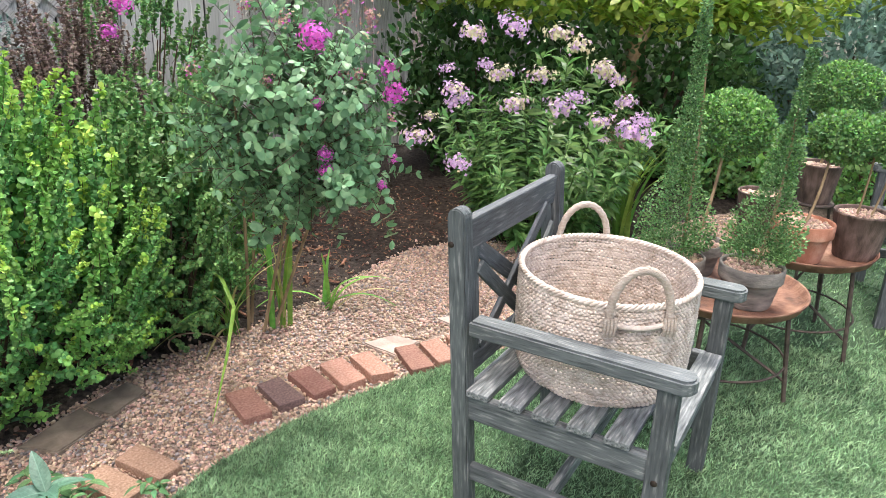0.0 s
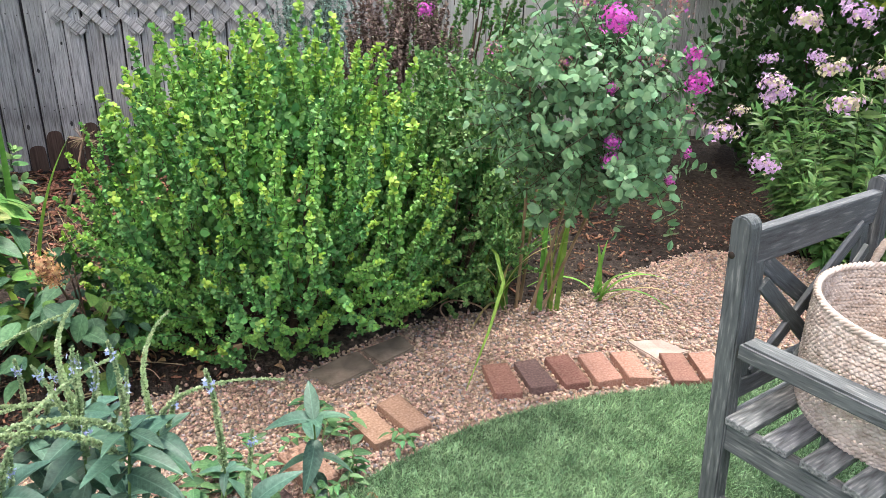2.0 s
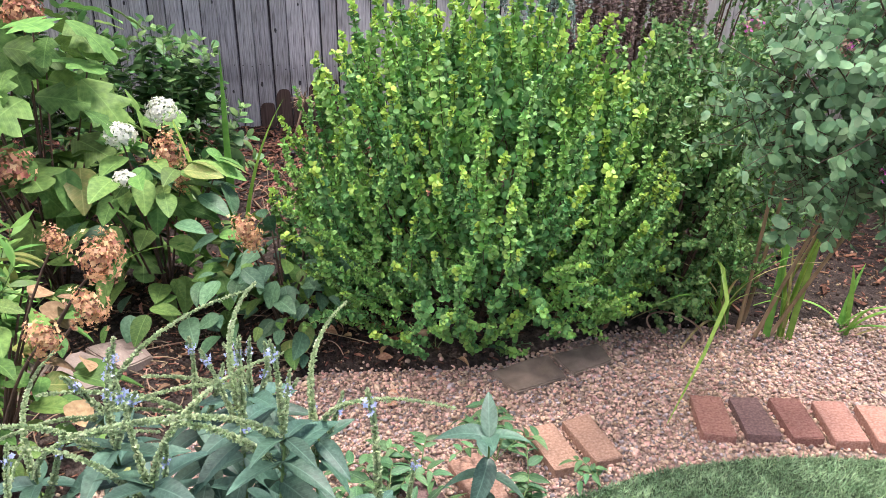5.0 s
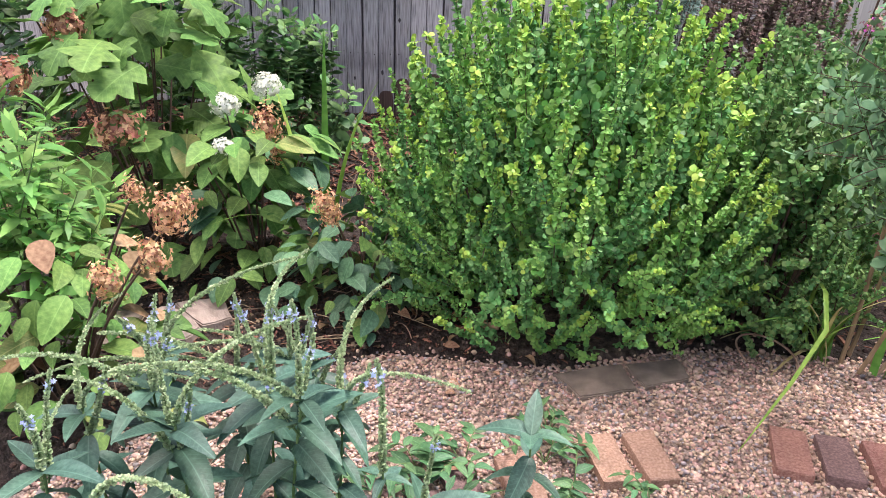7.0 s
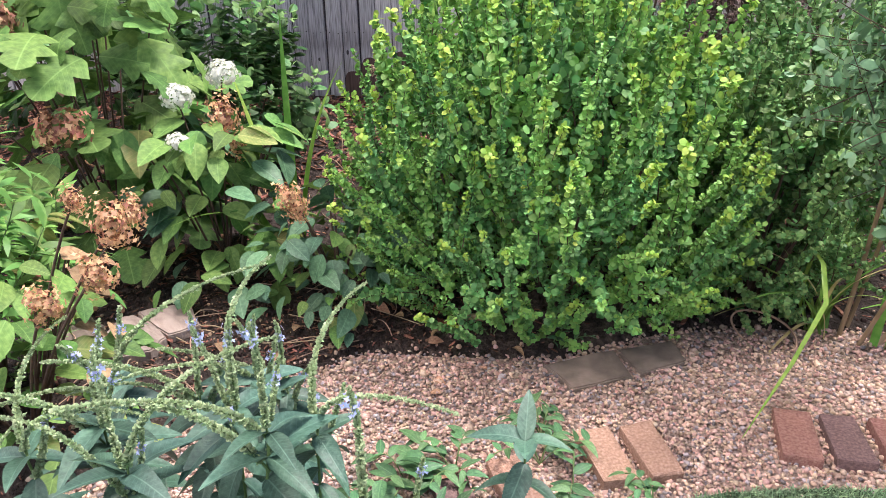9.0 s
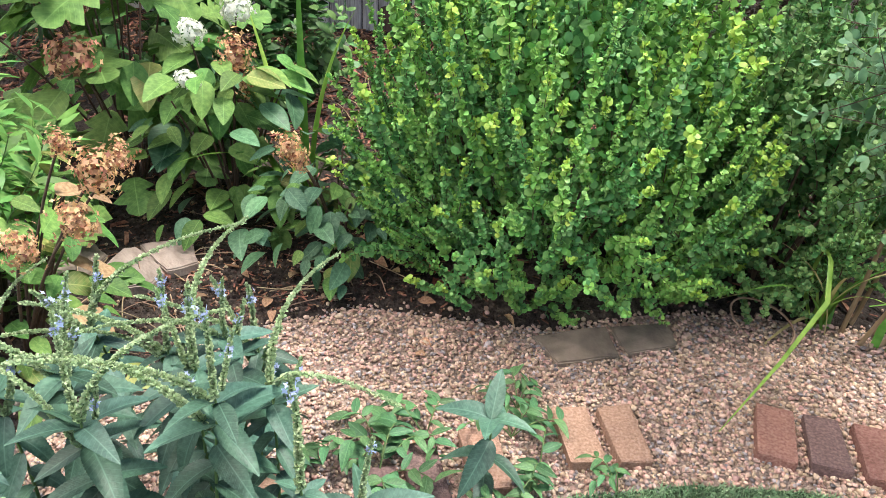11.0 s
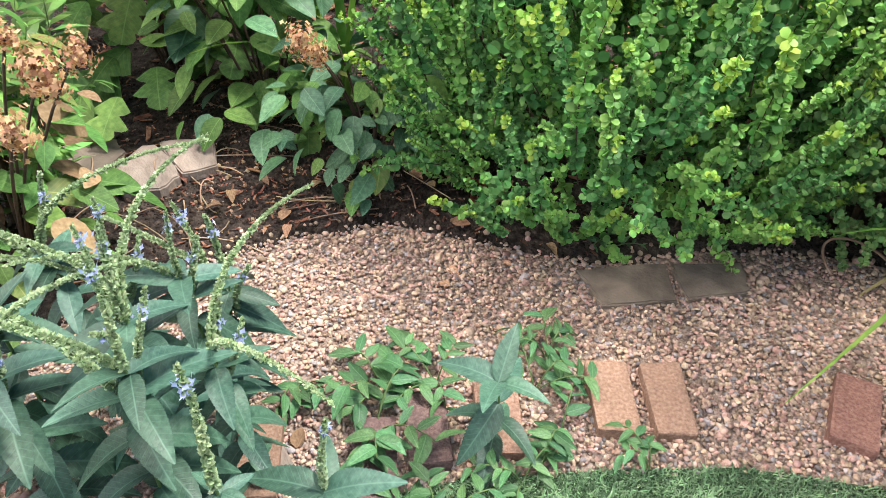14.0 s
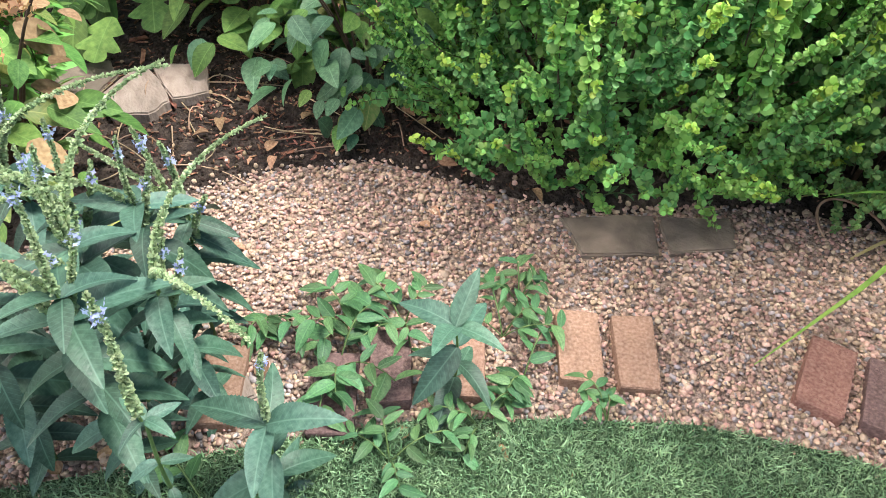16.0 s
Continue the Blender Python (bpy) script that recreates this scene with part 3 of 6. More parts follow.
def bed_litter():
    r = np.random.default_rng(5)
    # bark chips along the fence
    n = 7500
    s, d = r.uniform(-2.5, 3.2, n), np.abs(r.normal(0, 1.1, n)) + 0.03
    x = FENCE_A.x + FENCE_D.x * s + FENCE_D.y * d
    y = FENCE_A.y + FENCE_D.y * s - FENCE_D.x * d
    keep = ~inside(GRAVEL, x, y) & ~inside(LAWN, x, y)
    x, y = x[keep], y[keep]
    n = len(x)
    bm = bmesh.new()
    bmesh.ops.create_cube(bm, size=1)
    for v in bm.verts:
        v.co = Vector((v.co.x * (0.14 + 0.1 * (v.co.z > 0)), v.co.y * (0.8 + 0.3 * (v.co.x > 0)), v.co.z * 0.1))
    bm.faces.ensure_lookup_table()
    bmesh.ops.triangulate(bm, faces=bm.faces[:])
    chip = (np.array([v.co[:] for v in bm.verts]), np.array([[k.index for k in p.verts] for p in bm.faces]))
    bm.free()
    v, f = spread(chip, np.stack([x, y, ground_z(x, y) + r.uniform(0.002, 0.018, n)], -1), r.normal(0, 1, (n, 3)) * (1, 1, 0.3), np.tile((0.0, 0.0, 1.0), (n, 1)) + r.normal(0, 0.3, (n, 3)), r.uniform(0.025, 0.075, n))
    tagged(new("bark_mulch", mesh_from("bark_mulch", [(v, f, 0)], [M_MULCH], False)), "reddish brown shredded bark mulch along the fence", "mulch", kind="stuff")
    # crumbs and bits on the bare soil
    n = 3500
    x, y = r.uniform(-3.0, 1.2, n), r.uniform(0.8, 6.4, n)
    keep = ~inside(GRAVEL, x, y) & ~inside(LAWN, x, y)
    x, y = x[keep], y[keep]
    n = len(x)
    v, f = spread(stones(1, 9), np.stack([x, y, ground_z(x, y) + 0.002], -1), r.normal(0, 1, (n, 3)), r.normal(0, 1, (n, 3)), 0.004 + 0.012 * r.uniform(0, 1, n) ** 3)
    n2 = 2600
    x, y = r.uniform(-2.8, 0.6, n2), r.uniform(0.9, 5.2, n2)
    keep = ~inside(GRAVEL, x, y) & ~inside(LAWN, x, y)
    x, y = x[keep], y[keep]
    n3 = 5000
    x3, y3 = r.normal(-2.0, 0.45, n3), r.normal(1.8, 0.4, n3)
    keep = ~inside(GRAVEL, x3, y3) & ~inside(LAWN, x3, y3)
    x3, y3 = x3[keep], y3[keep]
    v3, f3 = spread(stones(1, 8), np.stack([x3, y3, ground_z(x3, y3) + 0.001], -1), r.normal(0, 1, (len(x3), 3)), r.normal(0, 1, (len(x3), 3)), 0.002 + 0.007 * r.uniform(0, 1, len(x3)) ** 2.5)
    x4, y4 = r.normal(-1.95, 0.4, 1500), r.normal(1.85, 0.35, 1500)
    keep = ~inside(GRAVEL, x4 + 0.02, y4) & ~inside(LAWN, x4, y4)
    x4, y4 = x4[keep], y4[keep]
    v4, f4 = spread(chip, np.stack([x4, y4, ground_z(x4, y4) + 0.004], -1), r.normal(0, 1, (len(x4), 3)) * (1, 1, 0.15), np.tile((0.0, 0.0, 1.0), (len(x4), 1)), r.uniform(0.006, 0.026, len(x4)))
    v2, f2 = spread(chip, np.stack([x, y, ground_z(x, y) + 0.008], -1), r.normal(0, 1, (len(x), 3)) * (1, 1, 0.15), np.tile((0.0, 0.0, 1.0), (len(x), 1)), r.uniform(0.006, 0.032, len(x)))
    x5, y5 = r.uniform(-0.9, 1.0, 2600), r.uniform(3.4, 5.8, 2600)
    keep = ~inside(GRAVEL, x5, y5) & ~inside(LAWN, x5, y5)
    x5, y5 = x5[keep], y5[keep]
    m5 = len(x5)
    v5, f5 = spread(chip, np.stack([x5, y5, ground_z(x5, y5) + 0.004], -1), r.normal(0, 1, (m5, 3)) * (1, 1, 0.2), np.tile((0.0, 0.0, 1.0), (m5, 1)) + r.normal(0, 0.3, (m5, 3)), 0.006 + 0.03 * r.uniform(0, 1, m5) ** 3)
    x6, y6 = np.concatenate([x5[:900] + 0.02, x4[:500]]), np.concatenate([y5[:900] - 0.03, y4[:500] + 0.01])
    m6 = len(x6)
    v6, f6 = spread(stones(1, 4), np.stack([x6, y6, ground_z(x6, y6) + 0.003], -1), r.normal(0, 1, (m6, 3)), r.normal(0, 1, (m6, 3)), 0.0025 + 0.006 * r.uniform(0, 1, m6) ** 3)
    tagged(new("soil_crumbs", mesh_from("soil_crumbs", [(v, f, 0), (v2, f2, 1), (v3, f3, 0), (v4, f4, 1), (v5, f5, 1), (v6, f6, 2)], [M_CLOD, M_MULCH, M_STRAW], False)), "crumbs of dark soil with bits of bark", "soil", kind="stuff")
    # dry stalks and twigs lying on the soil
    chunks = []
    for _ in range(70):
        a = np.array((r.uniform(-2.4, -1.5), r.uniform(1.2, 2.3), 0))
        if inside(GRAVEL, a[0], a[1]):
            continue
        w = r.uniform(0, 6.28)
        b = a + np.array((math.cos(w), math.sin(w), 0)) * r.uniform(0.06, 0.28)
        a[2], b[2] = ground_z(a[0], a[1]) + 0.012, ground_z(b[0], b[1]) + 0.015
        chunks.append((*tube(bend(a, b, r.normal(0, 0.012, 3) + (0, 0, 0.008), 6), 0.0022, 4), 0))
    tagged(new("dry_stalks", mesh_from("dry_stalks", chunks, [M_STRAW])), "dry straw-coloured stalks lying on the soil", "twigs", kind="stuff")


# ---- fences ----
def board_mesh(w, h, seed, material):
    """A fence board standing on z 0, with uneven top and edges, knots and nails."""
    bm = block((w, 0.019, h), 0.003, 1, 0.003, seed)
    for v in bm.verts:
        v.co.z += h / 2
    me = done(bm, "board", material)
    r = random.Random(seed)
    return me, [(r.uniform(-w * 0.3, w * 0.3), r.uniform(0.15, h - 0.2)) for _ in range(r.choice((1, 2, 2, 3)))]


def knot_mesh():
    bm = bmesh.new()
    bmesh.ops.create_circle(bm, cap_ends=True, segments=10, radius=0.012)
    bmesh.ops.scale(bm, vec=(0.7, 1.3, 1), verts=bm.verts)
    ext = bmesh.ops.extrude_face_region(bm, geom=bm.faces[:])
    for g in ext["geom"]:
        if isinstance(g, bmesh.types.BMVert):
            g.co.z += 0.003
            g.co.x *= 0.6
            g.co.y *= 0.6
    bmesh.ops.recalc_face_normals(bm, faces=bm.faces)
    return done(bm, "knot", M_KNOT_SHADE, True)


def nail_mesh():
    bm = bmesh.new()
    bmesh.ops.create_icosphere(bm, subdivisions=1, radius=0.0042)
    return done(bm, "nail", M_NAIL, True)


def strip_mesh(length, w=0.048, d=0.009, material=None):
    return done(block((length, d, w), 0.0015, 1), "strip", material or M_BOARD)


def fences():
    knot, nail = knot_mesh(), nail_mesh()
    kinds = {}
    for nm, material in (("grey", M_BOARD), ("pale", M_WHITE)):
        kinds[nm] = [board_mesh(0.1035, 1.85 + 0.008 * k, k + 1, material) for k in range(5)]
    ang = math.degrees(math.atan2(FENCE_D.y, FENCE_D.x))
    fence = thing("fence_west", FENCE_A, "weathered grey board fence with water-stained feet", "fence", kind="structure", rz=ang)
    r = random.Random(2)
    for i in range(-34, 40):
        s = i * 0.112
        # the more strongly lit stretch gets the paler boards
        nm = "pale" if 2.95 < s < 3.95 else "grey"
        me, knots = kinds[nm][i % 5]
        b = part("board", me, fence, pose(s, r.uniform(-0.003, 0.004), r.uniform(0.0, 0.03), 0, r.uniform(-0.35, 0.35), r.uniform(-1, 1)))
        if -22 < i < 12:
            for x, z in knots:
                part("knot", knot, b, pose(x, -0.0098, z, 90, 0, 0) @ Matrix.Scale(r.uniform(0.5, 1.2), 4))
            for z in (0.45, 1.05):
                for x in (-0.03, 0.03):
                    part("nail", nail, b, pose(x + r.uniform(-0.006, 0.006), -0.0105, z + r.uniform(-0.02, 0.02)))
        if 0 <= i <= 4:
            # the damp, dark foot of the board
            h = (0.2, 0.3, 0.26, 0.34, 0.38, 0.3, 0.24)[i % 7]
            bm = bmesh.new()
            pts = [(-0.052, 0.02), (0.052, 0.02), (0.052, h * r.uniform(0.6, 0.9)), (0.046, h * 0.93), (0.032, h * 0.985), (0.012, h), (-0.012, h * 0.995), (-0.032, h * 0.96), (-0.046, h * 0.88), (-0.052, h * r.uniform(0.5, 0.8))]
            f = bm.faces.new([bm.verts.new((x, -0.0125, z)) for x, z in pts])
            ext = bmesh.ops.extrude_face_region(bm, geom=[f])
            for g in ext["geom"]:
                if isinstance(g, bmesh.types.BMVert):
                    g.co.y += 0.004
            bmesh.ops.recalc_face_normals(bm, faces=bm.faces)
            part("stain", done(bm, "stain", M_WET), b, label="dark water stain")
    # added dark sheet: its colour stands in for shade between the boards
    part("dark_gap_backing", done(block((8.5, 0.012, 1.8), 0.002, 1), "dark_gap_backing", M_KNOT_SHADE), fence, pose(0.3, 0.021, 0.91))
    for z in (0.4, 1.5):
        part("rail", done(block((8.6, 0.04, 0.09), 0.004), "rail", M_BOARD), fence, pose(0.3, 0.048, z))
    part("post", done(block((0.09, 0.09, 1.95), 0.006), "post", M_BOARD), fence, pose(-1.65, 0.06, 0.97))
    # diagonal lattice panels on the fence
    for s0, s1, z0, z1 in ((0.22, 2.9, 0.945, 1.72), (4.0, 4.45, 0.85, 1.75)):
        panel = thing("lattice_panel", FENCE_A + FENCE_D * s0, "weathered grey diagonal wooden lattice panel fixed to the fence", "lattice", "fence lattices", rz=ang)
        w, h = s1 - s0, z1 - z0
        step = 0.175
        for sign, y in ((1, -0.026), (-1, -0.036)):
            c = -h
            while c < w + h:
                # the strip's line x = c + sign * z, cut to the panel
                xa, xb = (c, c + h) if sign > 0 else (c + h, c)
                za, zb = (0, h)
                if min(xa, xb) < 0:
                    k = -min(xa, xb) / h
                    za, zb = (za + k * h, zb) if sign > 0 else (za, zb - k * h)
                if max(xa, xb) > w:
                    k = (max(xa, xb) - w) / h
                    za, zb = (za, zb - k * h) if sign > 0 else (za + k * h, zb)
                if zb - za > 0.06:
                    xm = c + (za + zb) / 2 if sign > 0 else c + h - (za + zb) / 2
                    part("strip", strip_mesh((zb - za) * 1.414 - 0.01), panel, pose(xm, y, z0 + (za + zb) / 2, 0, -45 * sign, 0))
                c += step
        part("rim", strip_mesh(w, 0.04, 0.014), panel, pose(w / 2, -0.046, z1))
    back = thing("fence_north", FENCE_A + FENCE_D * 4.5 + Vector((0, 0.06, 0)), "grey board fence in deep tree shade", "fence", kind="structure", rz=3)
    for i in range(70):
        if i == 9:
            continue
        me, _ = kinds["grey"][i % 5]
        part("board", me, back, pose(i * 0.112 + 0.06, 0, r.uniform(-0.02, 0.02), 0, r.uniform(-0.3, 0.3), 0))
    part("rail", done(block((7.8, 0.04, 0.09), 0.004), "rail", M_BOARD), back, pose(3.9, 0.033, 1.4))


# ---- chair ----
def plank(size, material, bevel=0.006):
    return done(block(size, bevel, 2), "plank", material, False)


def between(a, b, up=(0, 0, 1)):
    """A pose at the middle of a line, with x along it."""
    a, b = Vector(a), Vector(b)
    x = (b - a).normalized()
    y = Vector(up).cross(x).normalized()
    z = x.cross(y)
    m = Matrix((x, y, z)).transposed().to_4x4()
    m.translation = (a + b) / 2
    return m


def arm_mesh(length):
    """A flat arm with a rounded front."""
    bm = bmesh.new()
    pts = []
    for k in range(9):
        t = -math.pi / 2 + math.pi * k / 8
        pts.append((length / 2 - 0.03 + 0.03 * math.cos(t), 0.036 * math.sin(t)))
    pts += [(-length / 2, 0.03), (-length / 2, -0.03)]
    f = bm.faces.new([bm.verts.new((x, y, -0.027)) for x, y in pts])
    ext = bmesh.ops.extrude_face_region(bm, geom=[f])
    for g in ext["geom"]:
        if isinstance(g, bmesh.types.BMVert):
            g.co.z += 0.046
            if g.co.x > length / 2 - 0.05:
                g.co.z -= 0.006
    bmesh.ops.recalc_face_normals(bm, faces=bm.faces)
    bmesh.ops.bevel(bm, geom=[e for e in bm.edges if abs(e.verts[0].co.z - e.verts[1].co.z) < 0.01], offset=0.006, segments=2, affect="EDGES")
    return done(bm, "armrest", M_CHAIR, False)


def post_mesh(h):
    """A post with a half-round top."""
    bm = bmesh.new()
    pts = [(-0.026, 0.0), (0.026, 0.0)] + [(0.026 * math.cos(t), h - 0.026 + 0.026 * math.sin(t)) for t in np.linspace(0, math.pi, 9)]
    f = bm.faces.new([bm.verts.new((x, -0.023, z)) for x, z in pts])
    ext = bmesh.ops.extrude_face_region(bm, geom=[f])
    for g in ext["geom"]:
        if isinstance(g, bmesh.types.BMVert):
            g.co.y += 0.046
    bmesh.ops.recalc_face_normals(bm, faces=bm.faces)
    bmesh.ops.bevel(bm, geom=[e for e in bm.edges if abs(e.verts[0].co.y - e.verts[1].co.y) < 0.01], offset=0.004, segments=2, affect="EDGES")
    return done(bm, "back_post", M_CHAIRV)


def bolt_mesh():
    v, f = turned([(0.0, 0.004), (0.006, 0.004), (0.008, 0.002), (0.009, 0.0)], 12)
    return mesh_from("bolt", [(v, f, 0)], [M_NAIL])


def chair(at, rz):
    c = thing("garden_chair", at, "weathered grey-painted wooden garden armchair with crossed back", "chair", "garden chairs", rz=rz)
    w, d = 0.3125, 0.2775
    bolt = bolt_mesh()
    lean = 3.5
    for s in (-1, 1):
        part("back_post", post_mesh(0.96), c, pose(-d + 0.03, s * w, 0, 0, -lean, 0))
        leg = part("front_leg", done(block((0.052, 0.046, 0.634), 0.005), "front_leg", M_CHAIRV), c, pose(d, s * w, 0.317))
        part("bolt", bolt, leg, pose(0.0, s * 0.0235, 0.05, 90 * -s, 0, 0))
        part("armrest", arm_mesh(0.585), c, pose(0.045, s * w, 0.648, 0, -1.0, 0))
        part("side_rail", plank((2 * d - 0.05, 0.03, 0.075), M_CHAIR), c, pose(0, s * w, 0.392))
        part("side_stretcher", plank((2 * d - 0.05, 0.026, 0.05), M_CHAIR), c, pose(0, s * w, 0.18))
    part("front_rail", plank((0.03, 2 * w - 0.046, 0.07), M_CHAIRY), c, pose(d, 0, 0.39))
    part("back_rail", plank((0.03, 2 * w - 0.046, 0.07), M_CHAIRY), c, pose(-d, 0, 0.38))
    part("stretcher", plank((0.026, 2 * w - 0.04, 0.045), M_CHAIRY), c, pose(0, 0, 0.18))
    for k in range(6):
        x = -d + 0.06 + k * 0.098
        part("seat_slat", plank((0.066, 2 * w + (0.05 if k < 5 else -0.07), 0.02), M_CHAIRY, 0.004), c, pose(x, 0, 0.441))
    # back: top rail, low rail, cross, uprights
    def bk(y, z):
        return Vector((-d + 0.03 - z * math.tan(radians(lean)), y, z))
    part("top_rail", plank((2 * w - 0.04, 0.028, 0.095), M_CHAIR), c, between(bk(-w + 0.02, 0.875), bk(w - 0.02, 0.875), (0.06, 0, 1)))
    part("low_rail", plank((2 * w - 0.04, 0.028, 0.06), M_CHAIR), c, between(bk(-w + 0.02, 0.5), bk(w - 0.02, 0.5), (0.06, 0, 1)))
    for s in (-1, 1):
        a, b = bk(-s * (w - 0.085), 0.525), bk(s * (w - 0.085), 0.832)
        a.x += 0.008 * s
        b.x += 0.008 * s
        part("cross_bar", plank(((b - a).length, 0.014, 0.048), M_CHAIR, 0.004), c, between(a, b, (0.06, 0, 1)))
        p, q2 = bk(s * (w - 0.065), 0.525), bk(s * (w - 0.065), 0.832)
        part("back_slat", plank(((q2 - p).length, 0.02, 0.036), M_CHAIR, 0.004), c, between(p, q2, (0, 1, 0)))
        part("bolt", bolt, c, pose(-d + 0.015 - 0.86 * 0.061, -s * (w + 0.0235), 0.86, 90 * s, 0, 0))
    # the second, steeper pair of bars
    for sg in (-1, 1):
        a, b = bk(sg * (w - 0.08), 0.775), bk(-sg * 0.06, 0.525)
        a.x += 0.02 + 0.008 * sg
        b.x += 0.02 + 0.008 * sg
        part("cross_bar", plank(((b - a).length, 0.014, 0.04), M_CHAIR, 0.004), c, between(a, b, (0.06, 0, 1)))
    return c


# ---- basket ----
def basket(at, rz, tilt):
    b = thing("wicker_basket", at, "whitewashed oval wicker laundry basket with two rope-wrapped handles", "basket")
    b.matrix_basis = pose(*at, tilt, 0, rz)
    h, stakes = 0.3, 110

    def ring(t):
        k = 0.955 + 0.1 * t - 0.07 * t * t
        if t < 0.12:
            k *= 0.94 + 0.06 * math.sin(t / 0.12 * math.pi / 2)
        return 0.247 * k, 0.268 * k

    rows = 37
    for i in range(rows):
        t = (i + 0.5) / rows
        a0, b0 = ring(t)
        n = stakes * 4
        ang = np.arange(n) * 2 * math.pi / n
        off = 0.003 * np.cos(ang * stakes + (math.pi if i % 2 else 0))
        zz = h * t + 0.0022 * np.sin(ang * 7 + i * 1.7) + 0.0015 * np.sin(ang * 17 + i)
        path = np.stack([(a0 + off) * np.cos(ang), (b0 + off) * np.sin(ang), zz], -1)
        v, f = tube(path, 0.0048 + 0.0004 * math.sin(i * 2.3), 5, True)
        part("weave_strand", mesh_from("weave_strand", [(v, f, 0)], [M_WICKER]), b)
    for k in range(stakes):
        a = 2 * math.pi * k / stakes
        path = [(ring(t)[0] * math.cos(a), ring(t)[1] * math.sin(a), h * t) for t in np.linspace(0, 1, 7)]
        part("stake", mesh_from("stake", [(*tube(path, 0.0036, 5), 0)], [M_WICKER]), b)
    chunks = []
    for k in range(3):
        n = 240
        ang = np.arange(n) * 2 * math.pi / n
        a0, b0 = ring(1.0)
        ph = ang * 34 + k * 2.094
        path = np.stack([(a0 + 0.005 * np.cos(ph)) * np.cos(ang), (b0 + 0.005 * np.cos(ph)) * np.sin(ang), h + 0.003 + 0.005 * np.sin(ph)], -1)
        chunks.append((*tube(path, 0.005, 6, True), 0))
    part("braided_rim", mesh_from("braided_rim", chunks, [M_WICKER]), b, label="thick braided rim")
    n = 40
    ang = np.arange(n) * 2 * math.pi / n
    a0, b0 = ring(0.0)
    chunks = [(np.array([(a0 * k * math.cos(a), b0 * k * math.sin(a), 0.004) for k in np.linspace(0.02, 1, 8) for a in ang]),
               np.array([(i * n + k, i * n + (k + 1) % n, (i + 1) * n + (k + 1) % n, (i + 1) * n + k) for i in range(7) for k in range(n)]), 0)]
    part("base", mesh_from("base", chunks, [M_WICKER]), b)
    for s in (-1, 1):
        a0, b0 = ring(1.0)
        t = np.linspace(0, math.pi, 40)
        path = np.stack([0.078 * np.cos(t), np.full(40, s * (b0 + 0.004)), h - 0.045 + 0.15 * np.sin(t) ** 0.75], -1)
        rad = 0.0105 + 0.001 * np.sin(np.arange(40) * 2.1)
        hd = part("handle", mesh_from("handle", [(*tube(path, rad, 10), 0)], [M_WROPE]), b, label="wrapped carrying handle")
        for e in (-1, 1):
            for k in range(4):
                x = e * (0.078 + (k - 1.5) * 0.009)
                part("binding", mesh_from("binding", [(*tube(bend((x, s * (b0 + 0.012), h - 0.07), (x * 0.98, s * (b0 + 0.014), h - 0.02), (0, s * 0.006, 0), 6), 0.0045, 6), 0)], [M_WROPE]), hd)
        v, f = tube(bend((-0.09, s * (b0 + 0.008), h - 0.028), (0.09, s * (b0 + 0.008), h - 0.028), (0, s * 0.006, -0.02), 14), 0.0075, 7)
        part("wrap_band", mesh_from("wrap_band", [(v, f, 0)], [M_WICKER]), hd)
    return b


# ---- tables and pots ----
def tray_table(at, r, rz, h):
    t = thing("tray_table", at, "round rusty metal tray table on thin folding legs", "table", "tray tables", rz=rz)
    v, f = turned([(0.0, h - 0.004), (r * 0.6, h - 0.003), (r * 0.9, h), (r * 0.97, h + 0.016), (r, h + 0.03), (r + 0.006, h + 0.033), (r + 0.01, h + 0.03), (r + 0.004, h + 0.022), (r * 0.97, h - 0.004), (r * 0.9, h - 0.014), (0.0, h - 0.016)], 48)
    part("tray", mesh_from("tray", [(v, f, 0)], [M_RUST]), t)
    for k in range(4):
        a = math.pi / 4 + k * math.pi / 2
        top = np.array((0.82 * r * math.cos(a), 0.82 * r * math.sin(a), h - 0.014))
        foot = np.array((0.98 * r * math.cos(a), 0.98 * r * math.sin(a), 0.0))
        part("leg", mesh_from("leg", [(*tube([top, (top + foot) / 2, foot], 0.009, 6), 0)], [M_IRON], False), t)
    for k in range(2):
        a = math.pi / 4 + k * math.pi / 2
        p = np.array((0.84 * r * math.cos(a), 0.84 * r * math.sin(a), h - 0.04))
        q2 = np.array((-0.95 * r * math.cos(a), -0.95 * r * math.sin(a), 0.1))
        part("brace", mesh_from("brace", [(*tube([p, (p + q2) / 2, q2], 0.006, 6), 0)], [M_IRON], False), t)
    n = 30
    ang = np.arange(n) * 2 * math.pi / n
    v, f = tube(np.stack([0.9 * r * np.cos(ang), 0.9 * r * np.sin(ang), np.full(n, 0.16)], -1), 0.005, 5, True)
    part("ring", mesh_from("ring", [(v, f, 0)], [M_IRON]), t)
    return t


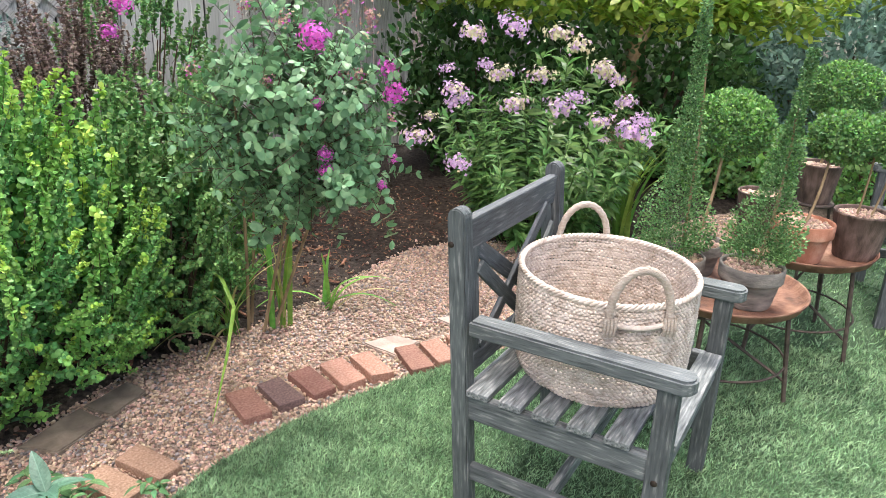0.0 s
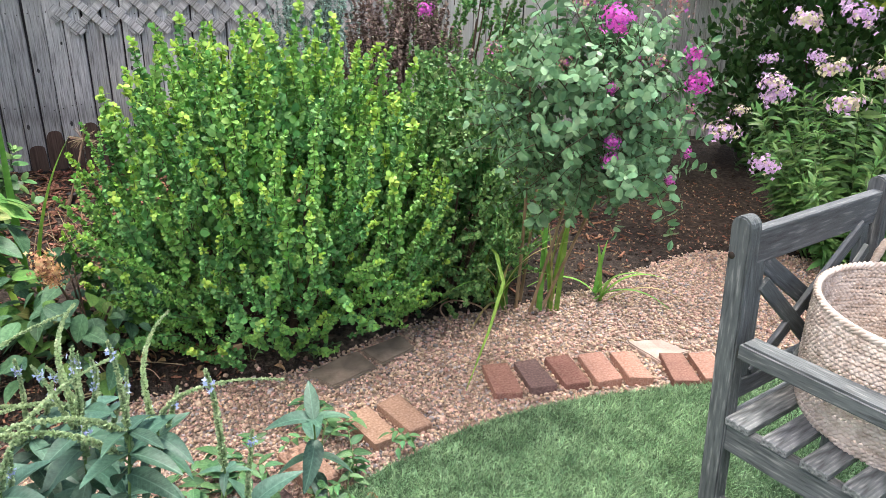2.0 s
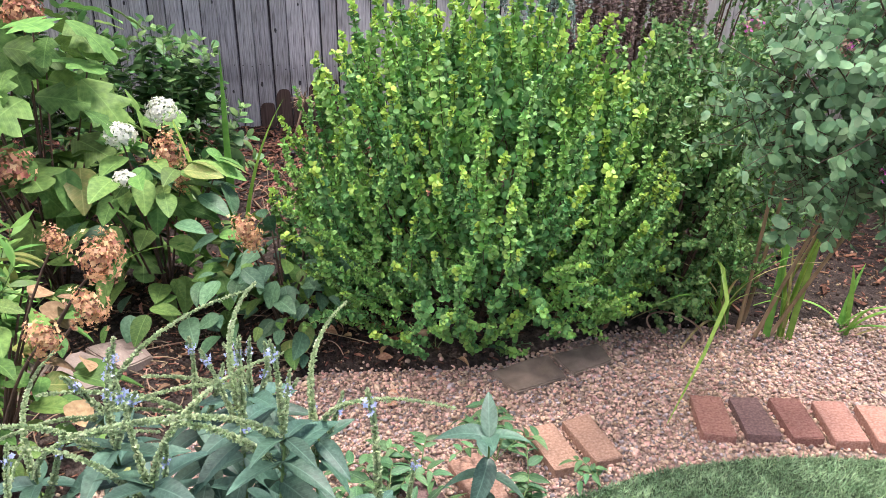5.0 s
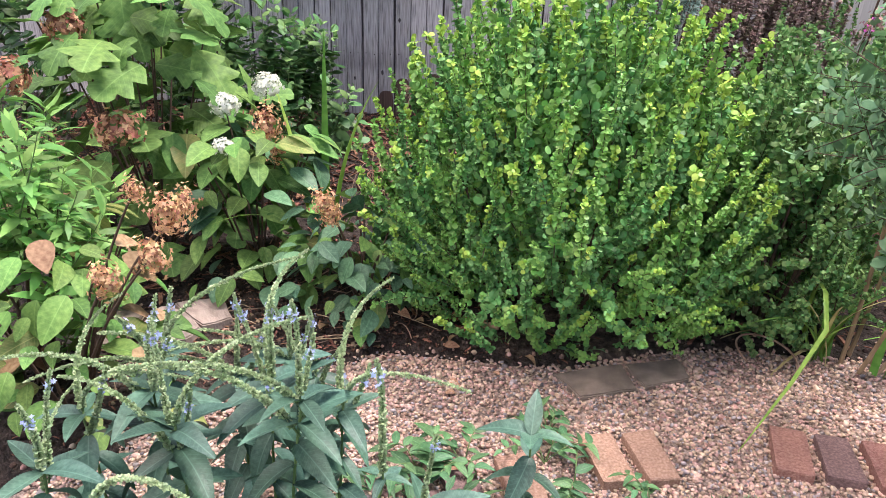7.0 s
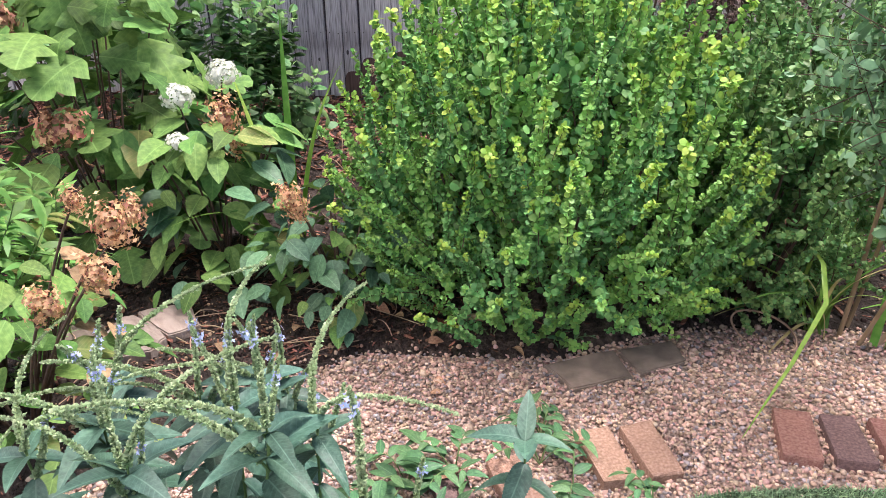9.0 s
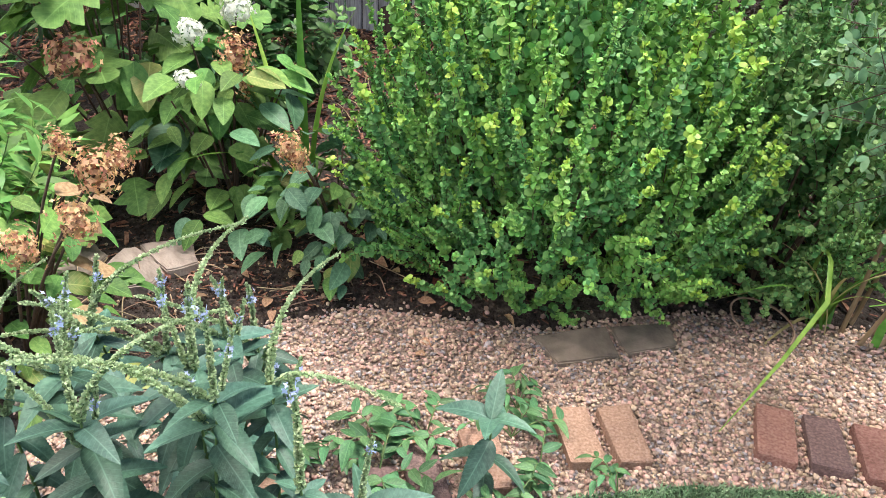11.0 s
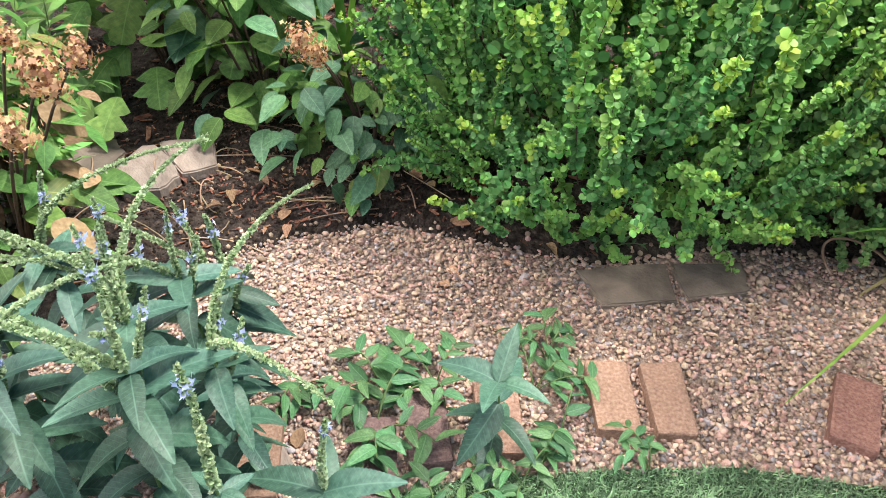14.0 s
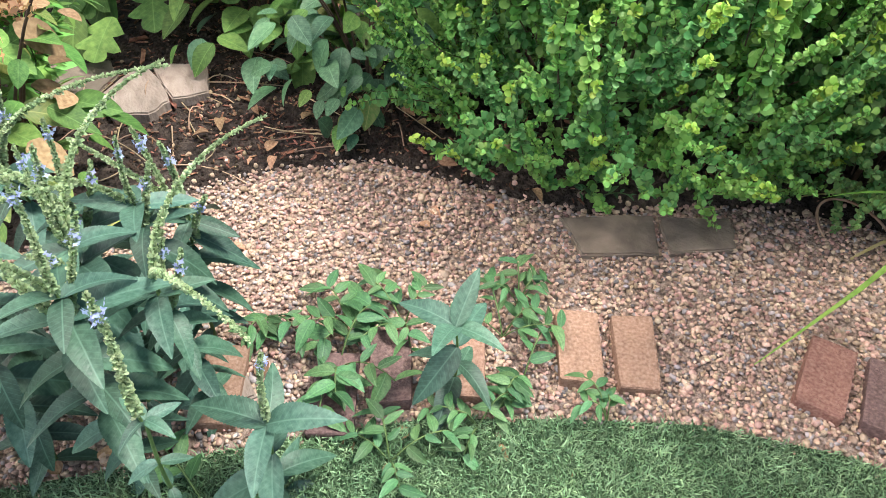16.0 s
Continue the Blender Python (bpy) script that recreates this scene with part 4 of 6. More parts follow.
def pot(at, r, h, material, label, band=True):
    p = thing("plant_pot", at, label, "plant pot", "potted topiaries")
    prof = [(0.0, 0.0), (r * 0.72, 0.0), (r * 0.74, 0.005), (r * 0.9, h * 0.62)]
    prof += [(r * 0.92, h * 0.64), (r * 0.99, h * 0.66), (r, h * 0.7), (r, h * 0.98)] if band else [(r * 0.98, h * 0.96), (r, h * 0.97)]
    prof += [(r * 0.985, h), (r * 0.93, h), (r * 0.9, h * 0.97), (r * 0.88, h * 0.86)]
    v, f = turned(prof, 32)
    part("pot_body", mesh_from("pot_body", [(v, f, 0)], [material]), p)
    rr = np.random.default_rng(int(r * 1000))
    n = int(260 * r / 0.1)
    a, q2 = rr.uniform(0, 6.283, n), np.sqrt(rr.uniform(0, 1, n)) * r * 0.86
    v1, f1 = turned([(0.0, h * 0.87), (r * 0.89, h * 0.86)], 24)
    v, f = spread(stones(1, 3), np.stack([q2 * np.cos(a), q2 * np.sin(a), np.full(n, h * 0.875) + rr.uniform(0, 0.008, n)], -1), rr.normal(0, 1, (n, 3)) * (1, 1, 0.3), np.tile((0.0, 0.0, 1.0), (n, 1)), rr.uniform(0.006, 0.012, n))
    part("gravel_topping", mesh_from("gravel_topping", [(v1, f1, 0), (v, f, 0)], [M_PEBBLE]), p)
    return p


# ---- plants ----
def leaf_cloud(n, radii, shape, size, r, mats, shell=0.75, lime=0.0, lumps=0.12, up=0.3):
    """Leaves over and just under an uneven round surface about the origin."""
    d = unit(r.normal(0, 1, (n, 3)))
    k = shell + (1 - shell) * r.uniform(0, 1, n) ** 0.6
    k = k * (1 + lumps * np.sin(d[:, 0] * 7 + 1) * np.cos(d[:, 1] * 6) + lumps * 0.7 * np.sin(d[:, 2] * 11 + d[:, 0] * 9))
    at = d * k[:, None] * radii
    along = d * 0.6 + r.normal(0, 0.6, (n, 3)) + (0, 0, up)
    s = size * r.uniform(0.7, 1.3, n)
    pick = (r.uniform(0, 1, n) < lime * (0.4 + 0.9 * np.clip(d[:, 2] + 0.3, 0, 1))) & (k > shell * 1.05)
    out = []
    for m, keep in ((0, ~pick), (1, pick)):
        if keep.any():
            v, f = spread(shape, at[keep], along[keep], d[keep] + r.normal(0, 0.4, (keep.sum(), 3)), s[keep])
            out.append((v, f, m))
    return mesh_from("crown", out, mats)


def shoot(r, length, nodes, each, shape, size, mats, spread_out=0.9, tip=0.25, wave=0.06, stem=0.0022, bare=0.1, taper=0.35, face=0.0):
    """A leafy shoot that rises along z: a stem with leaves round it. Materials: stem, leaf, tip leaf."""
    t = np.linspace(0, 1, 9)
    ph = r.uniform(0, 6.28, 2)
    path = np.stack([wave * length * np.sin(t * 2.6 + ph[0]) - wave * length * math.sin(ph[0]), wave * length * np.sin(t * 2.2 + ph[1]) - wave * length * math.sin(ph[1]), t * length], -1)
    chunks = [(*tube(path, np.linspace(stem, stem * 0.4, 9), 4), 0)]
    u = np.repeat(bare + (1 - bare) * np.arange(nodes) / max(1, nodes - 1), each)
    n = len(u)
    u = np.clip(u + r.normal(0, 0.012, n), 0, 1)
    at = np.stack([np.interp(u, t, path[:, k]) for k in range(3)], -1)
    a = r.uniform(0, 6.28, n)
    lift = r.uniform(0.0, 0.7, n) + 0.8 * (u > 0.93)
    along = np.stack([np.cos(a), np.sin(a), lift], -1) * (spread_out, spread_out, 1)
    s = size * r.uniform(0.65, 1.3, n) * (1 - taper * u)
    ring = np.stack([np.cos(a), np.sin(a), np.zeros(n)], -1)
    if face:
        along = ring * r.uniform(0.3, 1.0, n)[:, None] + np.stack([np.zeros(n), np.zeros(n), r.uniform(-0.1, 1.0, n)], -1) + r.normal(0, 0.3, (n, 3))
    up = np.stack([-np.cos(a) * 0.3, -np.sin(a) * 0.3, np.ones(n)], -1) + r.normal(0, 0.35, (n, 3)) + ring * face
    top = u > 1 - tip * r.uniform(0.4, 1.2, n)
    for k, keep in ((1, ~top), (2, top)):
        if keep.any():
            chunks.append((*spread(shape, at[keep], along[keep], up[keep], s[keep]), k))
    return mesh_from("shoot", chunks, mats)


def stand(at, way, size=1.0, turn=0.0):
    """A matrix that turns z into a way."""
    q2 = Vector(way).to_track_quat("Z", "Y").to_matrix().to_4x4()
    return Matrix.Translation(at) @ q2 @ Matrix.Rotation(turn, 4, "Z") @ Matrix.Scale(size, 4)


def shrub(name, at, radii, height, count, shoots, label, category, seed, upright=1.0, low=0.12, skirt=(0, 0, 0), fringe=0, part_name="shoot"):
    """A bush of upright leafy shoots on bare stems."""
    r = np.random.default_rng(seed)
    b = thing(name, at, label, category)
    for k in range(9):
        a = r.uniform(0, 6.28)
        top = np.array((radii[0] * 0.6 * math.cos(a), radii[1] * 0.6 * math.sin(a), height * r.uniform(0.45, 0.75)))
        foot = np.array((0.07 * math.cos(a), 0.07 * math.sin(a), -0.02))
        part("stem", mesh_from("stem", [(*tube(bend(foot, top, (0, 0, 0.05), 8), np.linspace(0.009, 0.004, 8), 5), 0)], [M_TWIG]), b)
    for k in range(count):
        z = low + (1 - low) * r.uniform(0, 1) ** 0.85
        a = r.uniform(0, 6.28)
        # outline: widest below the middle, narrower above
        wide = math.sqrt(max(0.0, 1 - ((z - 0.42) / 0.62) ** 2)) if z > 0.42 else 0.86 + 0.14 * z / 0.42
        k_out = r.uniform(0.4, 1.0) ** 0.5
        ln = r.uniform(0.7, 1.15) * (0.75 + 0.3 * z)
        p = Vector((radii[0] * wide * k_out * math.cos(a), radii[1] * wide * k_out * math.sin(a), height * z * 0.86))
        out = Vector((math.cos(a), math.sin(a), 0)) * (0.6 - 0.45 * z) * k_out
        way = out + Vector((0, 0, upright * (0.34 + z))) + Vector(r.normal(0, 0.2, 3))
        me = shoots[int(r.integers(len(shoots)))]
        p = p - way.normalized() * 0.2 * ln
        p += Vector(skirt) * (1 - z)
        p.z = max(p.z, 0.03)
        tagged(part(part_name, me, b, stand(p, way, ln, r.uniform(0, 6.28))), kind="stuff")
    for k in range(fringe):
        a, z = r.uniform(0, 6.28), r.uniform(0.04, 0.34)
        out = Vector((math.cos(a), math.sin(a), 0))
        k_out = r.uniform(0.55, 0.95)
        p = Vector((radii[0] * k_out * out.x, radii[1] * k_out * out.y, z * height)) + Vector(skirt)
        way = out * r.uniform(0.3, 0.9) + Vector((0, 0, r.uniform(0.0, 0.7))) + Vector(r.normal(0, 0.3, 3))
        tagged(part(part_name, shoots[int(r.integers(len(shoots)))], b, stand(p - way.normalized() * 0.1, way, r.uniform(0.4, 0.75), r.uniform(0, 6.28))), kind="stuff")
    return b


def strap(length, w, arch, r, material):
    """A long narrow blade that rises along z and arches over towards x."""
    n = 12
    t = np.linspace(0, 1, n)
    x = arch * length * t ** 2.2
    z = length * (t - 0.55 * abs(arch) * t ** 2.6)
    half = 0.5 * w * np.clip(1.05 - t ** 2.5, 0.02, 1)
    v = []
    for k in range(n):
        v += [(x[k], -half[k], z[k] + half[k] * 0.2), (x[k] - half[k] * 0.35, 0, z[k]), (x[k], half[k], z[k] + half[k] * 0.2)]
    f = []
    for k in range(n - 1):
        a = 3 * k
        f += [(a, a + 1, a + 4, a + 3), (a + 1, a + 2, a + 5, a + 4)]
    return mesh_from("blade", [(np.array(v), np.array(f), 0)], [material])


def strap_clump(name, at, blades, label, category, group=""):
    """blades: rows of length, width, arch, turn, lean, material."""
    c = thing(name, at, label, category, group)
    r = np.random.default_rng(int(abs(at[0] * 100)) + 5)
    for ln, w, arch, turn, lean, material in blades:
        part("blade", strap(ln, w, arch, r, material), c, pose(r.normal(0, 0.025), r.normal(0, 0.025), -0.01, 0, lean, turn))
    return c


FLORET = (np.array([(0, 0, 0), (-0.35, 0.3, 0.05), (0, 0.95, 0.1), (0.35, 0.3, 0.05), (0.3, -0.35, 0.05), (0.95, 0, 0.1), (-0.3, -0.35, 0.05), (0, -0.95, 0.1), (-0.95, 0, 0.1)]),
          np.array([(0, 3, 2, 1), (0, 4, 5, 3), (0, 6, 7, 4), (0, 1, 8, 6)]))


def flower_head(n, radii, size, r, mats, mix=0.0, low=-0.6, fill=0.75, lumps=0.0):
    d = unit(r.normal(0, 1, (n * 2, 3)))
    d = d[d[:, 2] > low][:n]
    m = len(d)
    at = d * np.asarray(radii) * r.uniform(fill, 1.0, m)[:, None]
    at = at * (1 + lumps * np.sin(6 * d[:, 0:1] + 1) * np.cos(5 * d[:, 1:2]) + 0.7 * lumps * np.sin(8 * d[:, 2:3] + 4 * d[:, 0:1]))
    pick = r.uniform(0, 1, m) < mix
    out = []
    for k, keep in ((0, ~pick), (1, pick)):
        if keep.any():
            c = keep.sum()
            v, f = spread(FLORET, at[keep], np.cross(d[keep], r.normal(0, 1, (c, 3))), d[keep] + r.normal(0, 0.3, (c, 3)), size * r.uniform(0.7, 1.2, c))
            out.append((v, f, k))
    return mesh_from("flower_head", out, mats)


# ================= the things =================
fences()
chair((0.623, 2.296, 0.0), -31)
basket((0.629, 2.312, 0.452), 5, 0.5)


# edging bricks: middle, turn, paint, tilt
def brick_mesh(k, material):
    bm = block((0.098, 0.2, 0.06), 0.006, 2, 0.004, k)
    r = random.Random(k)
    for v in bm.verts:
        v.co += v.normal * r.uniform(-0.0012, 0.0012)
    return done(bm, "brick", material, False)


def laid(x0, y0, x1, y1):
    """Middle and turn of a brick whose short ends lie about two points."""
    return (x0 + x1) / 2, (y0 + y1) / 2, math.degrees(math.atan2(y1 - y0, x1 - x0)) - 90


NAMES = ("red clay", "plum-brown clay", "orange clay", "buff clay")
for k, (x0, y0, x1, y1, paint) in enumerate((
        (-0.47, 2.625, -0.585, 2.79, 0), (-0.365, 2.715, -0.49, 2.87, 1), (-0.26, 2.80, -0.385, 2.955, 0), (-0.155, 2.87, -0.275, 3.035, 2), (-0.055, 2.94, -0.16, 3.105, 2),
        (0.105, 3.0, 0.02, 3.18, 0), (0.215, 3.065, 0.125, 3.245, 2), (0.33, 3.13, 0.24, 3.31, 2),
        (-0.68, 2.31, -0.84, 2.395, 3), (-0.735, 2.195, -0.91, 2.285, 3),
        (-0.86, 1.79, -1.03, 1.86, 1), (-0.86, 1.655, -1.0, 1.72, 1), (-0.82, 1.94, -0.98, 2.02, 3), (-0.98, 1.44, -1.12, 1.5, 3))):
    x, y, rz = laid(x0, y0, x1, y1)
    b = new("brick", brick_mesh(k + 1, M_BRICKS[paint]))
    b.matrix_basis = pose(x, y, 0.0, random.uniform(-0.8, 0.8), random.uniform(-0.8, 0.8), rz)
    tagged(b, f"{NAMES[paint]} brick laid flat in the gravel edging", "brick", "edging bricks")


def flag(name, pts, z, material, label, thick=0.035, seed=1):
    """A flat stone with broken edges from its outline."""
    r = random.Random(seed)
    bm = bmesh.new()
    out = []
    for (x0, y0), (x1, y1) in zip(pts, pts[1:] + pts[:1]):
        for t in (0, 0.33, 0.66):
            out.append((x0 + (x1 - x0) * t + r.uniform(-0.006, 0.006), y0 + (y1 - y0) * t + r.uniform(-0.006, 0.006)))
    cx, cy = sum(p[0] for p in out) / len(out), sum(p[1] for p in out) / len(out)
    f = bm.faces.new([bm.verts.new((x - cx, y - cy, -thick)) for x, y in out])
    ext = bmesh.ops.extrude_face_region(bm, geom=[f])
    for g in ext["geom"]:
        if isinstance(g, bmesh.types.BMVert):
            g.co.z = 0
    bmesh.ops.recalc_face_normals(bm, faces=bm.faces)
    bmesh.ops.bevel(bm, geom=[e for e in bm.edges if all(v.co.z > -0.001 for v in e.verts)], offset=0.005, segments=2, affect="EDGES")
    ob = new(name, done(bm, name, material))
    ob.matrix_basis = pose(cx, cy, z)
    return tagged(ob, label, "stone", "flat stones")


flag("flagstone", [(-2.21, 1.36), (-2.33, 1.48), (-2.325, 1.535), (-2.11, 1.565), (-2.06, 1.49), (-2.1, 1.39)], 0.05, M_FLAG, "tan sandstone flag, broken off along a crack", seed=1)
flag("flagstone", [(-2.335, 1.54), (-2.28, 1.71), (-2.11, 1.68), (-2.115, 1.572)], 0.05, M_FLAG, "smaller broken piece of tan sandstone flag", seed=2)
flag("flagstone", [(-2.5, 1.2), (-2.45, 1.42), (-2.36, 1.44), (-2.2, 1.3), (-2.28, 1.16)], 0.025, M_FLAG_D, "damp dark grey flagstone in soil", seed=3)
flag("flagstone", [(-1.22, 2.43), (-1.13, 2.67), (-0.99, 2.6), (-1.08, 2.41)], 0.012, M_FLAG_D, "damp grey flagstone sunk in gravel", seed=4)
flag("flagstone", [(-1.12, 2.68), (-1.03, 2.86), (-0.93, 2.8), (-0.985, 2.625)], 0.012, M_FLAG_D, "small damp grey flagstone sunk in gravel", seed=5)
flag("flagstone", [(-0.17, 3.23), (-0.03, 3.31), (0.08, 3.26), (-0.01, 3.12)], 0.012, M_FLAG_P, "pale pink stepping stone in gravel", seed=6)
flag("flagstone", [(0.15, 3.5), (0.27, 3.56), (0.4, 3.45), (0.3, 3.34)], 0.012, M_FLAG_P, "pale pink stepping stone by the bricks", seed=7)
flag("flagstone", [(-1.1, 6.0), (-1.08, 6.2), (-0.78, 6.22), (-0.76, 6.02)], 0.06, M_WHITE, "pale slab lying at the back of the bed", 0.06, seed=9)
flag("flagstone", [(-1.14, 1.4), (-1.1, 1.53), (-0.99, 1.53), (-0.98, 1.38)], 0.015, M_FLAG, "pinkish sandstone piece half hidden under leaves", seed=8)

# ---- golden barberry ----
r0 = np.random.default_rng(21)
BARB = [shoot(r0, 0.4, 24, 6, ROUND, 0.028 + 0.002 * (k % 3), [M_TWIG, L_BARBB if k % 2 else L_BARB, L_LIME if k < 6 else L_BARB], tip=0.1 if k < 3 else 0.22, wave=0.07, taper=0.35, face=1.3) for k in range(8)]
BARB_LOW = [shoot(r0, 0.3, 15, 5, ROUND, 0.031, [M_TWIG, L_BARBB if k % 2 else L_BARB, L_BARB], tip=0.15, wave=0.1, face=1.0) for k in range(4)]


def barberry(at, radii, height, count, label, seed, skirt=(0, 0, 0)):
    """A bush of many upright leafy columns that stand apart, dark between them, with drooping sprays below."""
    r = np.random.default_rng(seed)
    b = thing("golden_barberry", at, label, "shrub")
    for k in range(14):
        a = r.uniform(0, 6.28)
        top = np.array((radii[0] * 0.7 * math.cos(a), radii[1] * 0.7 * math.sin(a), height * r.uniform(0.35, 0.75)))
        part("stem", mesh_from("stem", [(*tube(bend((0.09 * math.cos(a), 0.09 * math.sin(a), -0.02), top, (0, 0, -0.05), 8), np.linspace(0.009, 0.004, 8), 5), 0)], [M_TWIG]), b)
    taken = []
    tries = 0
    while len(taken) < count and tries < count * 30:
        tries += 1
        a, z = r.uniform(0, 6.283), r.uniform(0.1, 1.0)
        wide = math.sqrt(max(0.02, 1 - ((z - 0.42) / 0.62) ** 2)) if z > 0.42 else 0.7 + 0.3 * (z / 0.42) ** 0.8
        lump = 1 + 0.09 * math.sin(3 * a + 4 * z) + 0.06 * math.sin(8 * a - 7 * z) + 0.05 * math.sin(13 * a + 11 * z)
        k_out = lump * (1.0 if r.uniform() < 0.72 else r.uniform(0.3, 0.85))
        p = Vector((radii[0] * wide * k_out * math.cos(a), radii[1] * wide * k_out * math.sin(a), height * z * 0.8))
        if any((p - q).length < 0.066 for q in taken):
            continue
        taken.append(p)
        out = Vector((math.cos(a), math.sin(a), 0)) * (0.62 - 0.5 * z) * k_out
        way = out + Vector((0, 0, 0.5 + 0.8 * z)) + Vector(r.normal(0, 0.17, 3))
        ln = r.uniform(0.55, 1.1) * (0.7 + 0.45 * z)
        q = p - way.normalized() * 0.2 * ln + Vector(skirt) * (1 - z)
        q.z = max(q.z, 0.04)
        low = z < 0.3 and r.uniform() < 0.6
        me = BARB_LOW[int(r.integers(4))] if low else BARB[int(r.integers(8))]
        tagged(part("shoot", me, b, stand(q, way, ln, r.uniform(0, 6.28))), kind="stuff")
    for k in range(count // 4):
        a = r.uniform(0, 6.283)
        out = Vector((math.cos(a), math.sin(a), 0))
        p = Vector((radii[0] * out.x, radii[1] * out.y, 0)) * r.uniform(0.5, 0.85) + Vector((0, 0, height * r.uniform(0.11, 0.32))) + Vector(skirt)
        way = out * r.uniform(0.5, 1.0) + Vector((0, 0, r.uniform(-0.15, 0.5))) + Vector(r.normal(0, 0.2, 3))
        tagged(part("shoot", BARB_LOW[int(r.integers(4))], b, stand(p, way, r.uniform(0.5, 0.9), r.uniform(0, 6.28))), kind="stuff")
    inner = leaf_cloud(4500, (radii[0] * 0.72, radii[1] * 0.72, height * 0.38), ROUND, 0.03, r, [L_BARBB, L_BARB], 0.6, 0.1, 0.1, 0.6)
    tagged(part("foliage", inner, b, pose(skirt[0] * 0.5, skirt[1] * 0.5, height * 0.46)), kind="stuff")


barberry((-1.57, 2.8, 0.0), (0.6, 0.62), 1.3, 640, "bushy golden barberry shrub with lime new tips", 31, (0.06, -0.03, 0))
PURP = [shoot(r0, 0.36, 24, 6, ROUND, 0.027, [M_TWIG, L_PURP, L_PURP], wave=0.06) for k in range(4)]
shrub("purple_barberry", (-1.72, 4.25, 0.0), (0.4, 0.36), 1.42, 230, PURP, "dusky purple-leaved barberry shrub", "shrub", 32, 1.4)
GRN = [shoot(r0, 0.36, 18, 6, ROUND, 0.031, [M_TWIG, L_GREEN, L_GREEN], wave=0.08, tip=0.12, face=1.0) for k in range(5)]
shrub("green_shrub", (-1.13, 3.72, 0.0), (0.47, 0.42), 1.1, 220, GRN, "loose mid-green small-leaved shrub", "shrub", 33, 0.7, fringe=60)
shrub("green_shrub", (-1.03, 3.3, 0.0), (0.34, 0.28), 0.9, 170, GRN, "low loose green shrub beside the barberry", "shrub", 37, 0.7, fringe=70)
barberry((-2.0, 2.55, 0.0), (0.26, 0.24), 0.55, 60, "small golden barberry side shoot near the mulch", 38)
shrub("green_shrub", (-1.75, 5.1, 0.0), (0.6, 0.5), 1.65, 130, GRN, "tall green small-leaved shrub by the fence", "shrub", 34, 1.0)
shrub("green_shrub", (-0.75, 5.6, 0.0), (0.35, 0.3), 1.15, 60, GRN, "dark green shrub at the pale fence boards", "shrub", 36, 1.0)
CON = [shoot(r0, 0.36, 26, 7, NEEDLE, 0.034, [M_TWIG, L_CONIF, L_CONIF], wave=0.05) for k in range(3)]
shrub("blue_conifer", (-2.55, 4.6, 0.0), (0.4, 0.4), 1.45, 110, CON, "dense blue-green conifer before the fence", "shrub", 35, 1.0)


